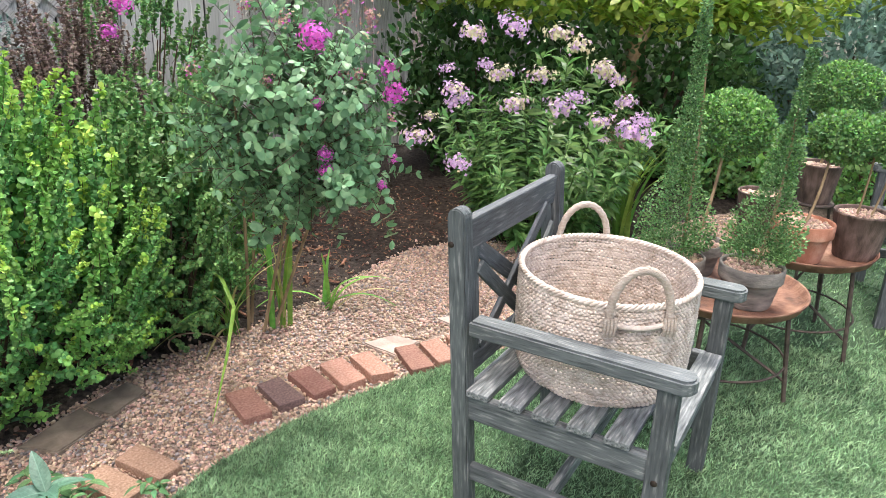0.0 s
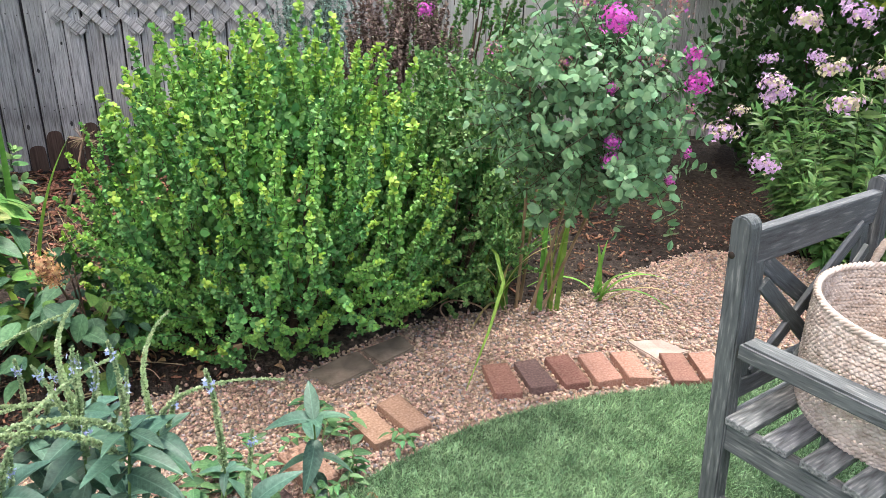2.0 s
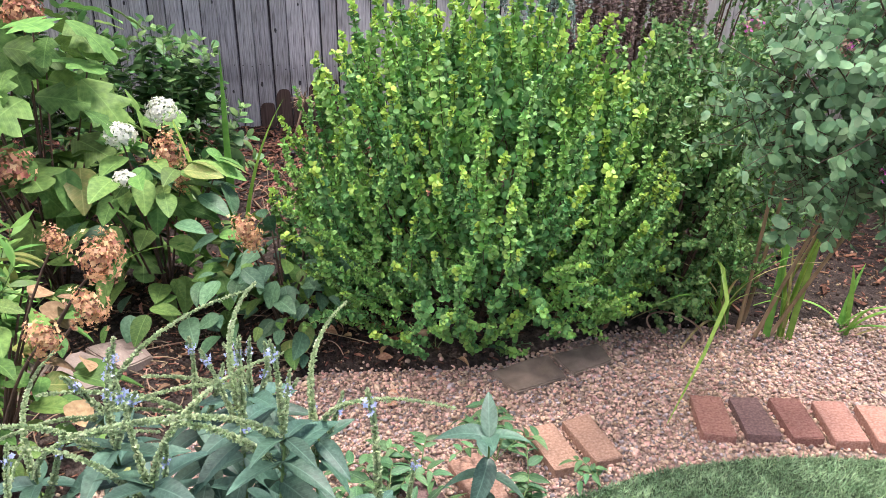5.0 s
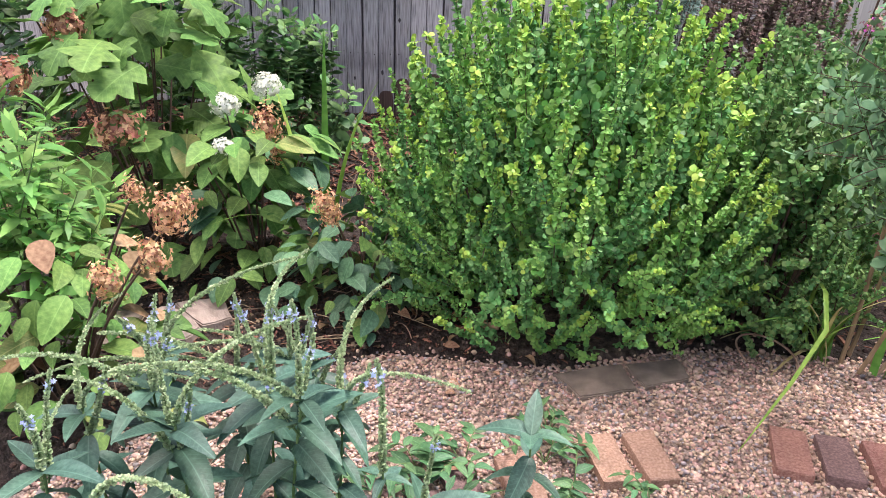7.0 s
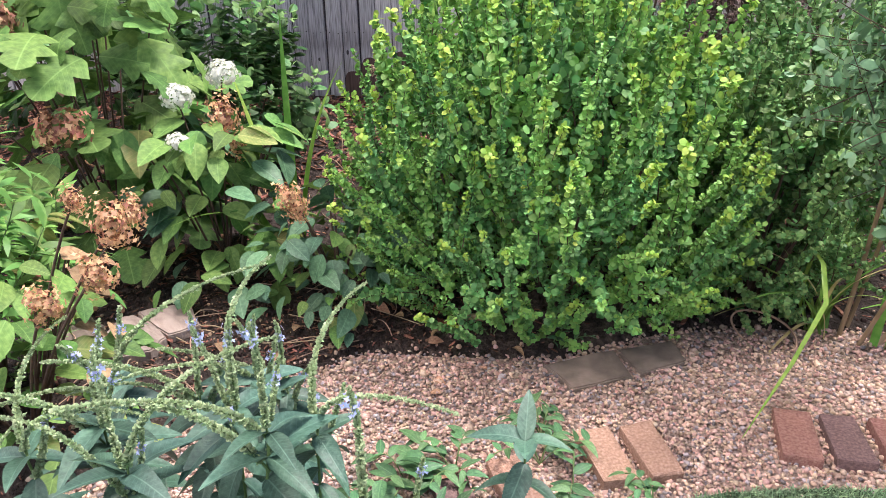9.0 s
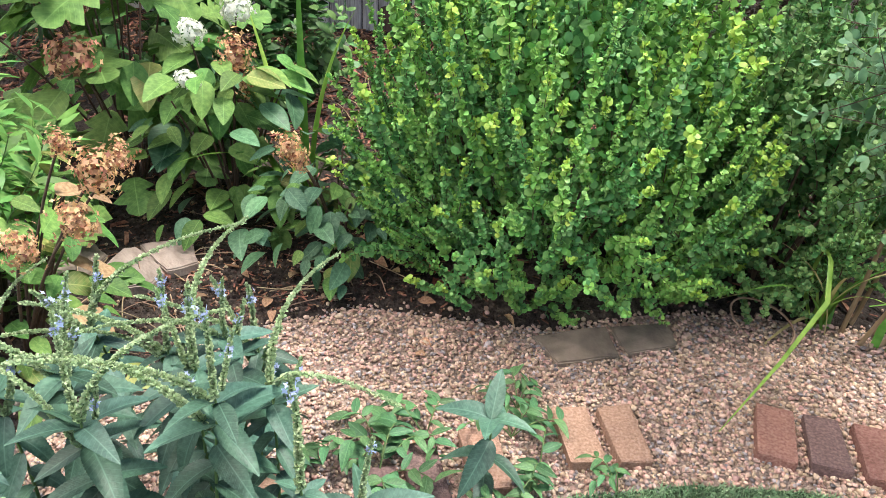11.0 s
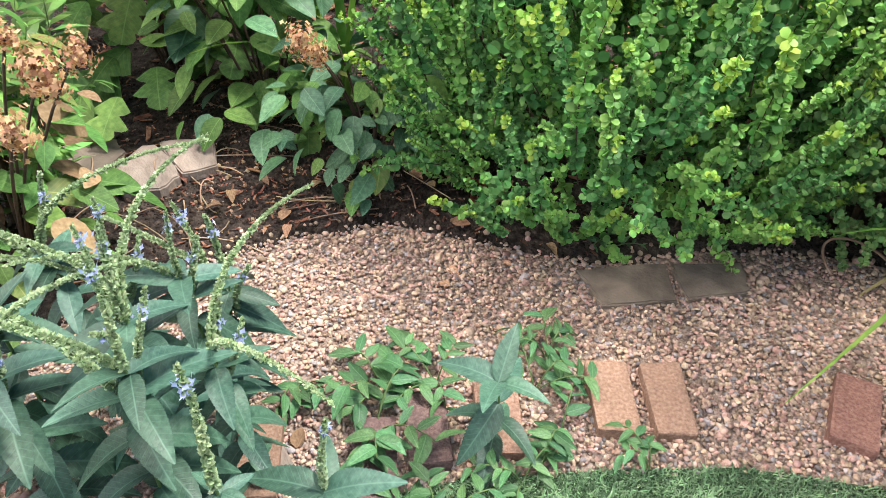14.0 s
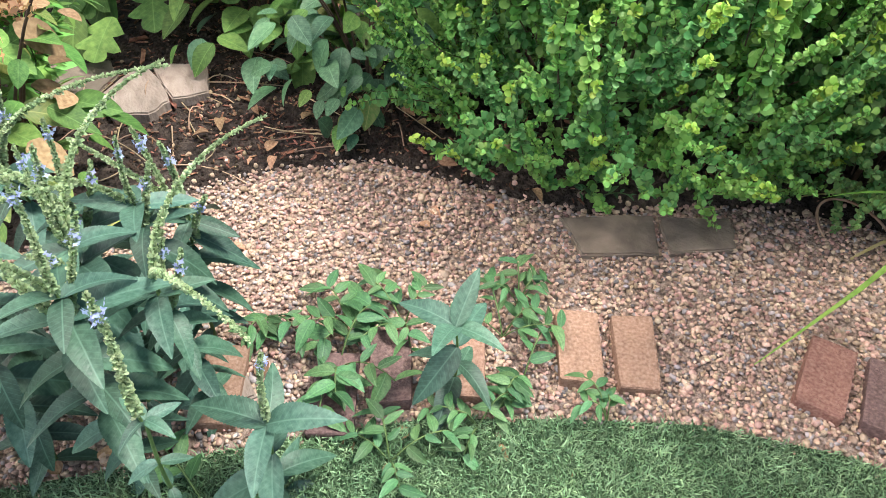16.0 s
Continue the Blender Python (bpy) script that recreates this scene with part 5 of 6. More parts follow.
# ---- crape myrtle ----
def crape_myrtle():
    r = np.random.default_rng(41)
    base = np.array((-0.64, 3.38, 0.0))
    c = thing("crape_myrtle", base, "young crape myrtle with blue-green leaves and magenta panicles", "tree")
    mid = np.array((-0.37, 3.08, 0.99)) - base
    tips = []
    for k in range(5):
        a = k * 1.27
        top = mid + np.array((0.26 * math.cos(a), 0.22 * math.sin(a), r.uniform(-0.1, 0.22)))
        foot = np.array((0.06 * math.cos(a), 0.05 * math.sin(a), -0.02))
        path = bend(foot, top, (0.0, 0.05, 0.05), 12)
        part("cane", mesh_from("cane", [(*tube(path, np.linspace(0.0085, 0.004, 12), 6), 0)], [M_BARK]), c)
        tips.append(top)
    sprays = [shoot(r, 0.26, 11, 2, OVAL, 0.049, [M_TWIG, L_CRAPE, L_CRAPE], spread_out=1.3, wave=0.06, taper=0.3) for _ in range(6)]
    for k in range(265):
        d = unit(r.normal(0, 1, 3))
        q2 = r.uniform(0.25, 1.0) ** 0.5
        p = mid + d * q2 * np.array((0.39, 0.37, 0.4)) * (1 + 0.15 * math.sin(5 * d[0] + 3 * d[2]))
        way = d * 0.8 + r.normal(0, 0.35, 3) + (0, 0, 0.25)
        tagged(part("leafy_spray", sprays[int(r.integers(6))], c, stand(p - unit(way) * 0.16, way, r.uniform(0.8, 1.15), r.uniform(0, 6.28))), kind="stuff")
    mag = [flower_head(110, (0.056, 0.056, 0.052), 0.011, r, [F_MAG, F_MAG], fill=0.35, low=-1) for _ in range(3)]
    fade = [flower_head(60, (0.045, 0.045, 0.07), 0.008, r, [F_FADE, F_MAG], 0.12, low=-1, fill=0.2) for _ in range(3)]
    for k, (x, y, z, s) in enumerate(((-0.274, 2.85, 1.315, 1.15), (-0.02, 3.02, 1.12, 0.95), (-0.045, 3.02, 1.2, 0.85), (-0.24, 2.84, 0.87, 0.75), (-0.245, 2.84, 0.93, 0.6), (-0.07, 3.09, 0.76, 0.42),
                                      (-0.03, 3.09, 0.865, 0.45), (-0.93, 2.85, 1.31, 0.6), (-0.9, 2.9, 1.4, 0.8), (-0.27, 2.86, 1.1, 0.45))):
        part("panicle", mag[k % 3], c, pose(x - base[0], y - base[1], z - base[2], 20 * k, 15 * k, 40 * k) @ Matrix.Scale(s, 4), "magenta flower panicle")
    for k, (x, y, z, s) in enumerate(((-0.1, 2.95, 1.37, 1.2), (-0.18, 2.95, 1.4, 1.0), (-0.2, 2.95, 1.18, 0.9), (-0.14, 2.95, 1.18, 0.9), (-0.43, 2.85, 1.17, 0.9), (-0.68, 2.85, 1.2, 0.8), (-0.38, 2.9, 1.36, 0.9), (-0.5, 2.9, 1.4, 0.9), (-0.03, 2.98, 1.03, 0.7))):
        part("seed_head", fade[k % 3], c, pose(x - base[0], y - base[1], z - base[2], 30 * k, 10 * k, 0) @ Matrix.Scale(s, 4), "faded brownish pink seed head")


crape_myrtle()

# ---- iris and daylily straps ----
G, Y = L_STRAP, L_STRAPY
strap_clump("iris_clump", (-0.53, 3.4, 0.0), [(0.62, 0.026, 0.08, 20, 3, G), (0.66, 0.026, 0.06, 100, 2, G), (0.58, 0.024, 0.12, 200, 4, G), (0.55, 0.024, 0.1, 300, 4, G), (0.6, 0.026, 0.1, 60, 5, G),
            (0.5, 0.024, 0.2, 150, 6, G), (0.64, 0.022, 0.05, 10, 1, G), (0.48, 0.014, 0.1, 250, 4, Y)], "upright green iris blades, some straw-coloured", "iris", "iris clumps")
strap_clump("iris_clump", (-0.36, 3.62, 0.0), [(0.34, 0.024, 0.5, 0, 22, G), (0.36, 0.022, 0.6, 20, 28, G), (0.3, 0.022, 0.2, 80, 8, G), (0.28, 0.022, 0.3, 320, 14, G), (0.5, 0.018, 0.9, 8, 45, G), (0.44, 0.018, 0.9, 195, 40, G), (0.5, 0.014, 0.7, 25, 52, Y), (0.34, 0.022, 0.15, 260, 8, G)],
            "short spreading green iris fan", "iris", "iris clumps")
strap_clump("daylily", (-0.76, 3.3, 0.0), [(0.5, 0.016, 0.7, 200, 20, G), (0.45, 0.016, 0.8, 170, 25, G), (0.5, 0.016, 0.6, 250, 20, G), (0.42, 0.016, 0.7, 120, 20, G), (0.4, 0.014, 0.9, 220, 35, Y), (0.36, 0.014, 1.0, 260, 40, Y),
            (0.55, 0.016, 0.4, 30, 10, G), (0.5, 0.014, 0.4, 100, 10, G), (0.42, 0.014, 0.3, 300, 12, Y)] + [(0.3 + 0.035 * k, 0.011 + 0.001 * (k % 3), 0.25 + 0.09 * (k % 5), 47 * k, 6 + 5 * (k % 4), Y if k % 4 == 0 else G) for k in range(11)], "arching thin daylily leaves, some dried", "daylily")
strap_clump("iris_clump", (-2.36, 2.2, 0.0), [(1.05, 0.034, 0.06, -20, 1, G), (0.98, 0.032, 0.2, 20, 4, G), (0.86, 0.03, 0.1, 190, 14, G), (0.85, 0.03, 0.35, 200, 24, G), (0.8, 0.026, 0.3, 210, 34, G), (0.8, 0.026, 0.5, 60, 12, G), (0.75, 0.026, 0.45, 285, 24, G), (0.7, 0.024, 0.4, 40, 10, G), (0.9, 0.03, 0.15, 230, 30, G)],
            "tall green iris blades leaning among hydrangeas", "iris", "iris clumps")
# the one long blade that lies over the gravel
bl = thing("fallen_blade", (-0.82, 3.32, 0.0), "single long green leaf blade arching down onto gravel", "leaf")
path = np.array([(0.0, 0.0, 0.02), (0.0, -0.03, 0.2), (0.03, -0.09, 0.32), (0.09, -0.16, 0.32), (0.155, -0.24, 0.235), (0.18, -0.46, 0.13), (0.2, -0.74, 0.02)])
half = np.array([0.004, 0.006, 0.008, 0.009, 0.008, 0.006, 0.001])
v = np.concatenate([path + np.stack([half * s, half * 0, abs(half * s) * 0.3], -1) for s in (-1, 0, 1)])
bf = np.array([(k + 7 * j, k + 7 * (j + 1), k + 1 + 7 * (j + 1), k + 1 + 7 * j) for j in range(2) for k in range(6)])
part("blade", mesh_from("blade", [(v, bf, 0)], [L_STRAP]), bl)
dl = thing("dry_curl", (-0.83, 3.1, 0.0), "dry straw-coloured leaf curled on the gravel", "leaf")
t = np.linspace(0, 4.4, 22)
part("blade", mesh_from("blade", [(*tube(np.stack([0.1 * np.cos(t) * (1 + 0.25 * t / 4), 0.07 * np.sin(t), 0.02 + 0.05 * np.abs(np.sin(t * 0.7))], -1), 0.004, 5), 0)], [M_STRAW]), dl)


# ---- phlox ----
def phlox():
    r = np.random.default_rng(51)
    base = np.array((0.78, 4.72, 0.0))
    p = thing("phlox_clump", base, "tall phlox clump with lilac and cream flower heads", "flower")
    stems = [shoot(r, 1.0, 20, 4, LANCE, 0.15, [M_GSTEM, L_PHLOX, L_PHLOX], spread_out=1.5, wave=0.03, stem=0.005, bare=0.15, taper=0.45) for _ in range(6)]
    heads = [flower_head(100, (0.086, 0.086, 0.055), 0.0145, r, [F_PINK, F_CREAM], m, low=-0.5, fill=0.2, lumps=0.3) for m in (0.1, 0.45, 0.8, 0.3)]
    for k in range(95):
        a, q2 = r.uniform(0, 6.28), math.sqrt(r.uniform(0, 1))
        foot = Vector((0.28 * q2 * math.cos(a), 0.28 * q2 * math.sin(a), -0.01))
        tall = r.uniform(0.72, 1.12) * (1.05 - 0.25 * q2)
        way = Vector((0.62 * q2 * math.cos(a), 0.62 * q2 * math.sin(a) - 0.12, 1)) + Vector(r.normal(0, 0.05, 3))
        part("stem", stems[int(r.integers(6))], p, stand(foot, way, tall, r.uniform(0, 6.28)))
    # flower heads: place, size, which
    for x, y, z, s, k in ((0.3, 4.2, 1.25, 1.1, 1), (0.5, 4.18, 1.29, 1.1, 0), (0.74, 4.3, 1.25, 1.05, 2), (0.85, 4.3, 1.19, 1.1, 2), (0.21, 4.25, 0.96, 1.0, 3), (0.24, 4.3, 0.9, 1.0, 0), (0.46, 4.3, 1.04, 1.0, 2), (0.67, 4.3, 1.04, 1.0, 2),
                          (0.53, 4.15, 0.91, 1.1, 1), (0.76, 4.15, 0.9, 1.2, 3), (1.02, 4.3, 1.05, 1.2, 1), (0.97, 4.25, 1.09, 0.9, 2), (1.13, 4.3, 0.91, 0.9, 3), (0.95, 4.1, 0.84, 0.9, 1), (1.12, 4.05, 0.8, 1.35, 0), (1.2, 4.2, 0.84, 0.8, 0),
                          (0.02, 4.2, 0.72, 1.1, 1), (0.24, 4.05, 0.62, 0.9, 0), (1.02, 4.25, 0.72, 0.5, 3), (0.09, 4.3, 0.81, 0.55, 2), (0.85, 4.2, 0.95, 0.8, 0), (0.18, 4.35, 1.06, 0.6, 0), (0.38, 4.4, 1.08, 0.6, 0)):
        part("flower_head", heads[k], p, pose(x - base[0], y - base[1], z, r.uniform(-25, 25), r.uniform(-20, 20), r.uniform(0, 360)) @ Matrix.Scale(s, 4))
    rr = np.random.default_rng(4)
    strap_clump("daylily", (1.3, 4.75, 0.0), [(rr.uniform(0.6, 0.95), 0.026, rr.uniform(0.1, 0.6), rr.uniform(0, 360), rr.uniform(2, 18), G) for _ in range(26)], "green strap-leaved daylily beside the phlox", "daylily")


phlox()


# ---- speedwell at the lawn's edge ----
r1 = np.random.default_rng(61)
VLEAF = []
for k in range(4):
    v, f = leaf_shape(0.36 + 0.025 * k, 44, 0.2, 0.12 + 0.16 * k, 1.0, 0.045)
    VLEAF.append(mesh_from("leaf", [(v, f, 0)], [L_VERO]))


def spike_mesh(length, arch, seed, bloom):
    """A slender spike of green buds that rises along z and arches towards x, with pale florets near its tip."""
    r = np.random.default_rng(seed)
    n = 14
    t = np.linspace(0, 1, n)
    path = np.stack([arch * length * t ** 1.8, 0.02 * length * np.sin(t * 5 + seed), length * (t - 0.45 * abs(arch) * t ** 2.4)], -1)
    chunks = [(*tube(path, np.linspace(0.0026, 0.001, n), 5), 0)]
    m = int(length * 2600)
    u = r.uniform(0.06, 1.0, m)
    at = np.stack([np.interp(u, t, path[:, k]) for k in range(3)], -1)
    out = unit(r.normal(0, 1, (m, 3)) * (1, 1, 0.4)) + (0, 0, 0.5)
    chunks.append((*spread(SMALL, at, out, r.normal(0, 1, (m, 3)), r.uniform(0.007, 0.0115, m) * (1.2 - 0.5 * u)), 1))
    if bloom:
        c = 18
        u = r.uniform(bloom - 0.07, bloom + 0.05, c)
        at = np.stack([np.interp(u, t, path[:, k]) for k in range(3)], -1) + r.normal(0, 0.006, (c, 3))
        chunks.append((*spread(FLORET, at, r.normal(0, 1, (c, 3)), r.normal(0, 1, (c, 3)), r.uniform(0.005, 0.009, c)), 2))
    return mesh_from("flower_spike", chunks, [M_GSTEM, L_SPIKE, L_BLUE])


SPIKES = [spike_mesh(0.27, 0.1, 1, 0.85), spike_mesh(0.38, 1.0, 2, 0.0), spike_mesh(0.22, 0.05, 3, 0.8), spike_mesh(0.36, 0.85, 4, 0.0), spike_mesh(0.2, 0.15, 5, 0.75)]


def speedwell(at, tall, pairs, leaf, spikes, seed, lean=(0, 0), label="blue speedwell with serrated dark leaves and flower spikes", rise=0.0):
    r = np.random.default_rng(seed)
    p = thing("speedwell", at, label, "flower", "speedwells")
    top = np.array((lean[0], lean[1], tall))
    path = bend((0, 0, -0.02), top, r.normal(0, 0.015, 3), 12)
    part("stem", mesh_from("stem", [(*tube(path, np.linspace(0.0045, 0.0025, 12), 6), 0)], [M_GSTEM]), p)
    turn = r.uniform(0, 6.28)
    for k in range(pairs):
        u = 0.08 + 0.92 * k / max(1, pairs - 1)
        q2 = np.array([np.interp(u, np.linspace(0, 1, 12), path[:, c]) for c in range(3)])
        turn += 1.57 + r.normal(0, 0.2)
        each = 2 if u < 0.9 else 4
        for e in range(each):
            a = turn + e * 6.283 / each + r.normal(0, 0.15)
            size = leaf * r.uniform(0.8, 1.15) * (0.75 + 0.45 * math.sin(u * 2.4))
            part("leaf", VLEAF[int(r.integers(4))], p, aim(q2, (math.cos(a), math.sin(a), r.uniform(-0.75, 0.15) + 0.45 * (u > 0.9) + rise), (r.normal(0, 0.2), r.normal(0, 0.2), 1), size))
    for k in range(spikes):
        # the long arching spikes bow towards the bed's corner
        a = r.uniform(3.3, 4.6) if (seed + k) % 5 in (1, 3) else r.uniform(0, 6.28)
        way = (0.45 * math.cos(a), 0.45 * math.sin(a), 1)
        q2 = top * r.uniform(0.85, 1.0) if k else top
        part("flower_spike", SPIKES[(seed + k) % 5], p, stand(q2, way if k else (0, 0, 1), r.uniform(0.65, 0.95), a))
    return p


for k, (x, y, tall, pairs, leaf, n, lx, ly) in enumerate((
        (-0.89, 1.3, 0.6, 9, 0.11, 4, 0.04, 0.02), (-1.0, 1.45, 0.5, 8, 0.09, 4, 0.1, -0.02), (-1.02, 1.33, 0.55, 9, 0.108, 4, 0.02, 0.0), (-1.0, 1.13, 0.53, 9, 0.112, 4, 0.01, 0.0),
        (-1.15, 1.14, 0.52, 9, 0.11, 4, 0.0, 0.0), (-1.17, 1.33, 0.47, 8, 0.105, 4, 0.0, 0.0), (-1.34, 1.22, 0.47, 8, 0.1, 4, 0.0, 0.0), (-1.16, 1.49, 0.4, 7, 0.105, 4, 0.0, 0.02),
        (-0.93, 0.98, 0.46, 8, 0.112, 2, 0.02, -0.02), (-1.1, 0.92, 0.46, 7, 0.11, 3, 0.0, 0.0), (-0.84, 1.34, 0.52, 1, 0.05, 1, 0.17, 0.04), (-1.25, 1.02, 0.45, 7, 0.105, 3, 0.0, 0.0), (-1.1, 1.41, 0.5, 8, 0.1, 3, -0.02, 0.02))):
    speedwell((x, y, 0.0), tall, pairs + 3, leaf * 0.93, n, 70 + k, (lx, ly))
speedwell((-0.77, 1.53, 0.0), 0.28, 5, 0.118, 1, 90, (0.02, 0.0), "short young speedwell shoot with serrated leaves", 0.35)
speedwell((-0.86, 1.93, 0.0), 0.25, 5, 0.105, 0, 91, (0.03, -0.01), "young leafy herb beside the bricks", 0.5)


# ---- low creeping herbs ----
CLEAF = []
for k in range(3):
    v, f = leaf_shape(0.36 + 0.05 * k, 8, 0.2, 0.2 + 0.1 * k, 1.0, 0.03)
    CLEAF.append(mesh_from("leaf", [(v, f, 0)], [L_CREEP]))


def creeper(at, reach, count, leaf, seed):
    r = np.random.default_rng(seed)
    p = thing("creeping_herb", at, "low sprawling green herb with oval leaves over the brick edging", "plant", "creeping herbs")
    for k in range(max(3, count // 6)):
        a = r.uniform(0, 6.28)
        ln = reach * r.uniform(0.5, 1.1)
        path = bend((0, 0, 0.0), (ln * math.cos(a), ln * math.sin(a), r.uniform(0.02, 0.07)), (0, 0, r.uniform(0.02, 0.05)), 8)
        part("stem", mesh_from("stem", [(*tube(path, 0.002, 4), 0)], [M_GSTEM]), p)
        for j in range(6):
            q2 = path[2 + j]
            b = a + (1.1 if j % 2 else -1.1) + r.normal(0, 0.3)
            part("leaf", CLEAF[int(r.integers(3))], p, aim(q2, (math.cos(b), math.sin(b), r.uniform(-0.05, 0.5)), (r.normal(0, 0.35), r.normal(0, 0.35), 1), leaf * r.uniform(0.6, 1.05)))


for k, (x, y, reach, n, leaf) in enumerate(((-1.1, 1.78, 0.13, 26, 0.075), (-1.0, 1.72, 0.14, 30, 0.08), (-0.93, 2.1, 0.15, 34, 0.06), (-1.0, 2.18, 0.12, 24, 0.055), (-0.8, 2.08, 0.13, 26, 0.06), (-0.74, 1.94, 0.1, 24, 0.05), (-0.74, 1.74, 0.13, 26, 0.055),
                                           (-0.64, 2.2, 0.08, 16, 0.045), (-1.2, 1.62, 0.1, 18, 0.06), (-1.05, 1.9, 0.12, 24, 0.06), (-0.8, 1.38, 0.14, 18, 0.075), (-1.45, 2.42, 0.14, 24, 0.04), (-1.25, 2.55, 0.1, 18, 0.04))):
    creeper((x, y, 0.0), reach, n, leaf, 100 + k)
RUSSET = mesh_from("leaf", [(*leaf_shape(0.65, 6, 0.4, 0.35), 0)], [leafmat("russet dead leaf", (0.2, 0.065, 0.035), (0.36, 0.15, 0.08), vary="object", scale=9, thin=0.1, rough=0.8)])
DEAD = mesh_from("leaf", [(*leaf_shape(0.6, 6, 0.35, 0.3), 0)], [L_DRY])
for k in range(60):
    x, y = random.choice(((-1.5, 2.3), (-1.9, 1.75), (-0.95, 1.5), (-0.9, 1.9), (-2.0, 2.3), (-1.35, 1.4), (-0.9, 1.15)))
    x, y = x + random.gauss(0, 0.12), y + random.gauss(0, 0.1)
    ob = new("dead_leaf", DEAD)
    ob.matrix_basis = aim((x, y, float(ground_z(x, y)) + 0.02), (random.gauss(0, 1), random.gauss(0, 1), 0.1), (random.gauss(0, 0.4), random.gauss(0, 0.4), 1), random.uniform(0.025, 0.06))
    tagged(ob, "curled dead brown leaf on the ground", "leaf", "fallen leaves")


for k in range(16):
    x, y = -1.64 + random.gauss(0, 0.045), 2.33 + random.gauss(0, 0.035)
    ob = new("dead_leaf", RUSSET)
    ob.matrix_basis = aim((x, y, float(ground_z(x, y)) + 0.016 + 0.002 * k), (random.gauss(0, 1), random.gauss(0, 1), 0.3), (random.gauss(0, 0.5), random.gauss(0, 0.5), 1), random.uniform(0.03, 0.055))
    tagged(ob, "curled russet leaf under the barberry", "leaf", "fallen leaves")
root = thing("bare_root", (-1.55, 2.37, 0.015), "short pale weathered root on the soil", "root")
part("limb", mesh_from("limb", [(*tube(bend((-0.07, -0.04, 0.0), (0.06, 0.05, 0.05), (0.0, 0.0, 0.012), 8), np.linspace(0.006, 0.014, 8), 7), 0)], [M_BARK]), root)
part("fork", mesh_from("fork", [(*tube(bend((0.0, 0.0, 0.03), (0.05, -0.05, 0.01), (0.0, 0.0, 0.01), 6), np.linspace(0.01, 0.005, 6), 6), 0)], [M_BARK]), root)


# ---- hydrangeas ----
HLEAF = [[mesh_from("leaf", [(*leaf_shape(0.6, 10, 0.14, dr, 1.08, 0.015), 0)], [m]) for dr in (0.15, 0.35)] for m in (L_HYD, L_HYDB, L_YELL, L_DRY)]
HLEAF.append([mesh_from("leaf", [(*oak_leaf(dr), 0)], [L_HYD]) for dr in (0.15, 0.4)])
r2 = np.random.default_rng(81)
HEADS = [flower_head(300, (0.06, 0.06, 0.05), 0.012, r2, [F_WHITE, F_WHITE], lumps=0.14), flower_head(260, (0.05, 0.05, 0.07), 0.0095, r2, [F_DRY, F_BROWN], 0.2, -0.9, 0.25, 0.36), flower_head(260, (0.075, 0.075, 0.065), 0.0135, r2, [F_BROWN, F_DRY], 0.2, -0.7, 0.6, 0.22)]


def hydrangea(at, spread_r, tall, leaves, leaf, kinds, heads, label, seed):
    """heads: rows of world place, which, size."""
    r = np.random.default_rng(seed)
    at = np.array(at)
    p = thing("hydrangea", at, label, "hydrangea", "hydrangeas")
    for k in range(9):
        a = r.uniform(0, 6.28)
        part("stem", mesh_from("stem", [(*tube(bend((0.03 * math.cos(a), 0.03 * math.sin(a), -0.01), (spread_r * 0.6 * math.cos(a), spread_r * 0.6 * math.sin(a), tall * 0.8), (0, 0, 0.04), 8), np.linspace(0.006, 0.003, 8), 5), 0)], [M_TWIG]), p)
    for (x, y, z), which, size in heads:
        q2 = np.array((x, y, z)) - at
        part("stem", mesh_from("stem", [(*tube(bend((0, 0, 0), q2, (0, 0, 0.06), 8), np.linspace(0.005, 0.003, 8), 5), 0)], [M_TWIG]), p)
        tagged(part("flower_head", HEADS[which], p, pose(*q2, r.uniform(-20, 20), r.uniform(-20, 20), r.uniform(0, 360)) @ Matrix.Scale(size, 4), ("white flower head", "dried tan flower head", "dead russet flower head")[which]), kind="stuff")
    for k in range(leaves):
        a, z = r.uniform(0, 6.28), tall * r.uniform(0.12, 1.0)
        q2 = spread_r * (0.3 + 0.7 * r.uniform(0, 1)) * (1 - 0.25 * (z / tall))
        c = r.choice(5, p=kinds)
        part("leaf", HLEAF[c][int(r.integers(2))], p, aim((q2 * math.cos(a), q2 * math.sin(a), z), (math.cos(a + r.normal(0, 0.6)), math.sin(a + r.normal(0, 0.6)), r.uniform(-0.7, 0.2)), (0.6 * math.cos(a) + r.normal(0, 0.3), 0.6 * math.sin(a) + r.normal(0, 0.3), 1), leaf * r.uniform(0.55, 1.15)))


hydrangea((-1.98, 2.16, 0.0), 0.36, 0.4, 210, 0.098, (0.2, 0.78, 0.02, 0, 0), [((-1.83, 1.92, 0.53), 1, 1.0), ((-1.86, 1.96, 0.47), 1, 0.7)], "low hydrangea with blue-green leaves and dried tan heads", 1)
hydrangea((-1.93, 1.1, 0.0), 0.36, 0.64, 170, 0.11, (0.62, 0.0, 0.24, 0.14, 0), [((-1.6, 1.39, 0.72), 1, 0.75), ((-1.5, 1.32, 0.74), 1, 1.0), ((-1.42, 1.25, 0.68), 1, 0.85), ((-1.62, 1.28, 0.77), 1, 0.6), ((-1.4, 1.14, 0.66), 1, 0.8)],
          "scorched hydrangea with yellowing leaves and dry tan heads", 2)
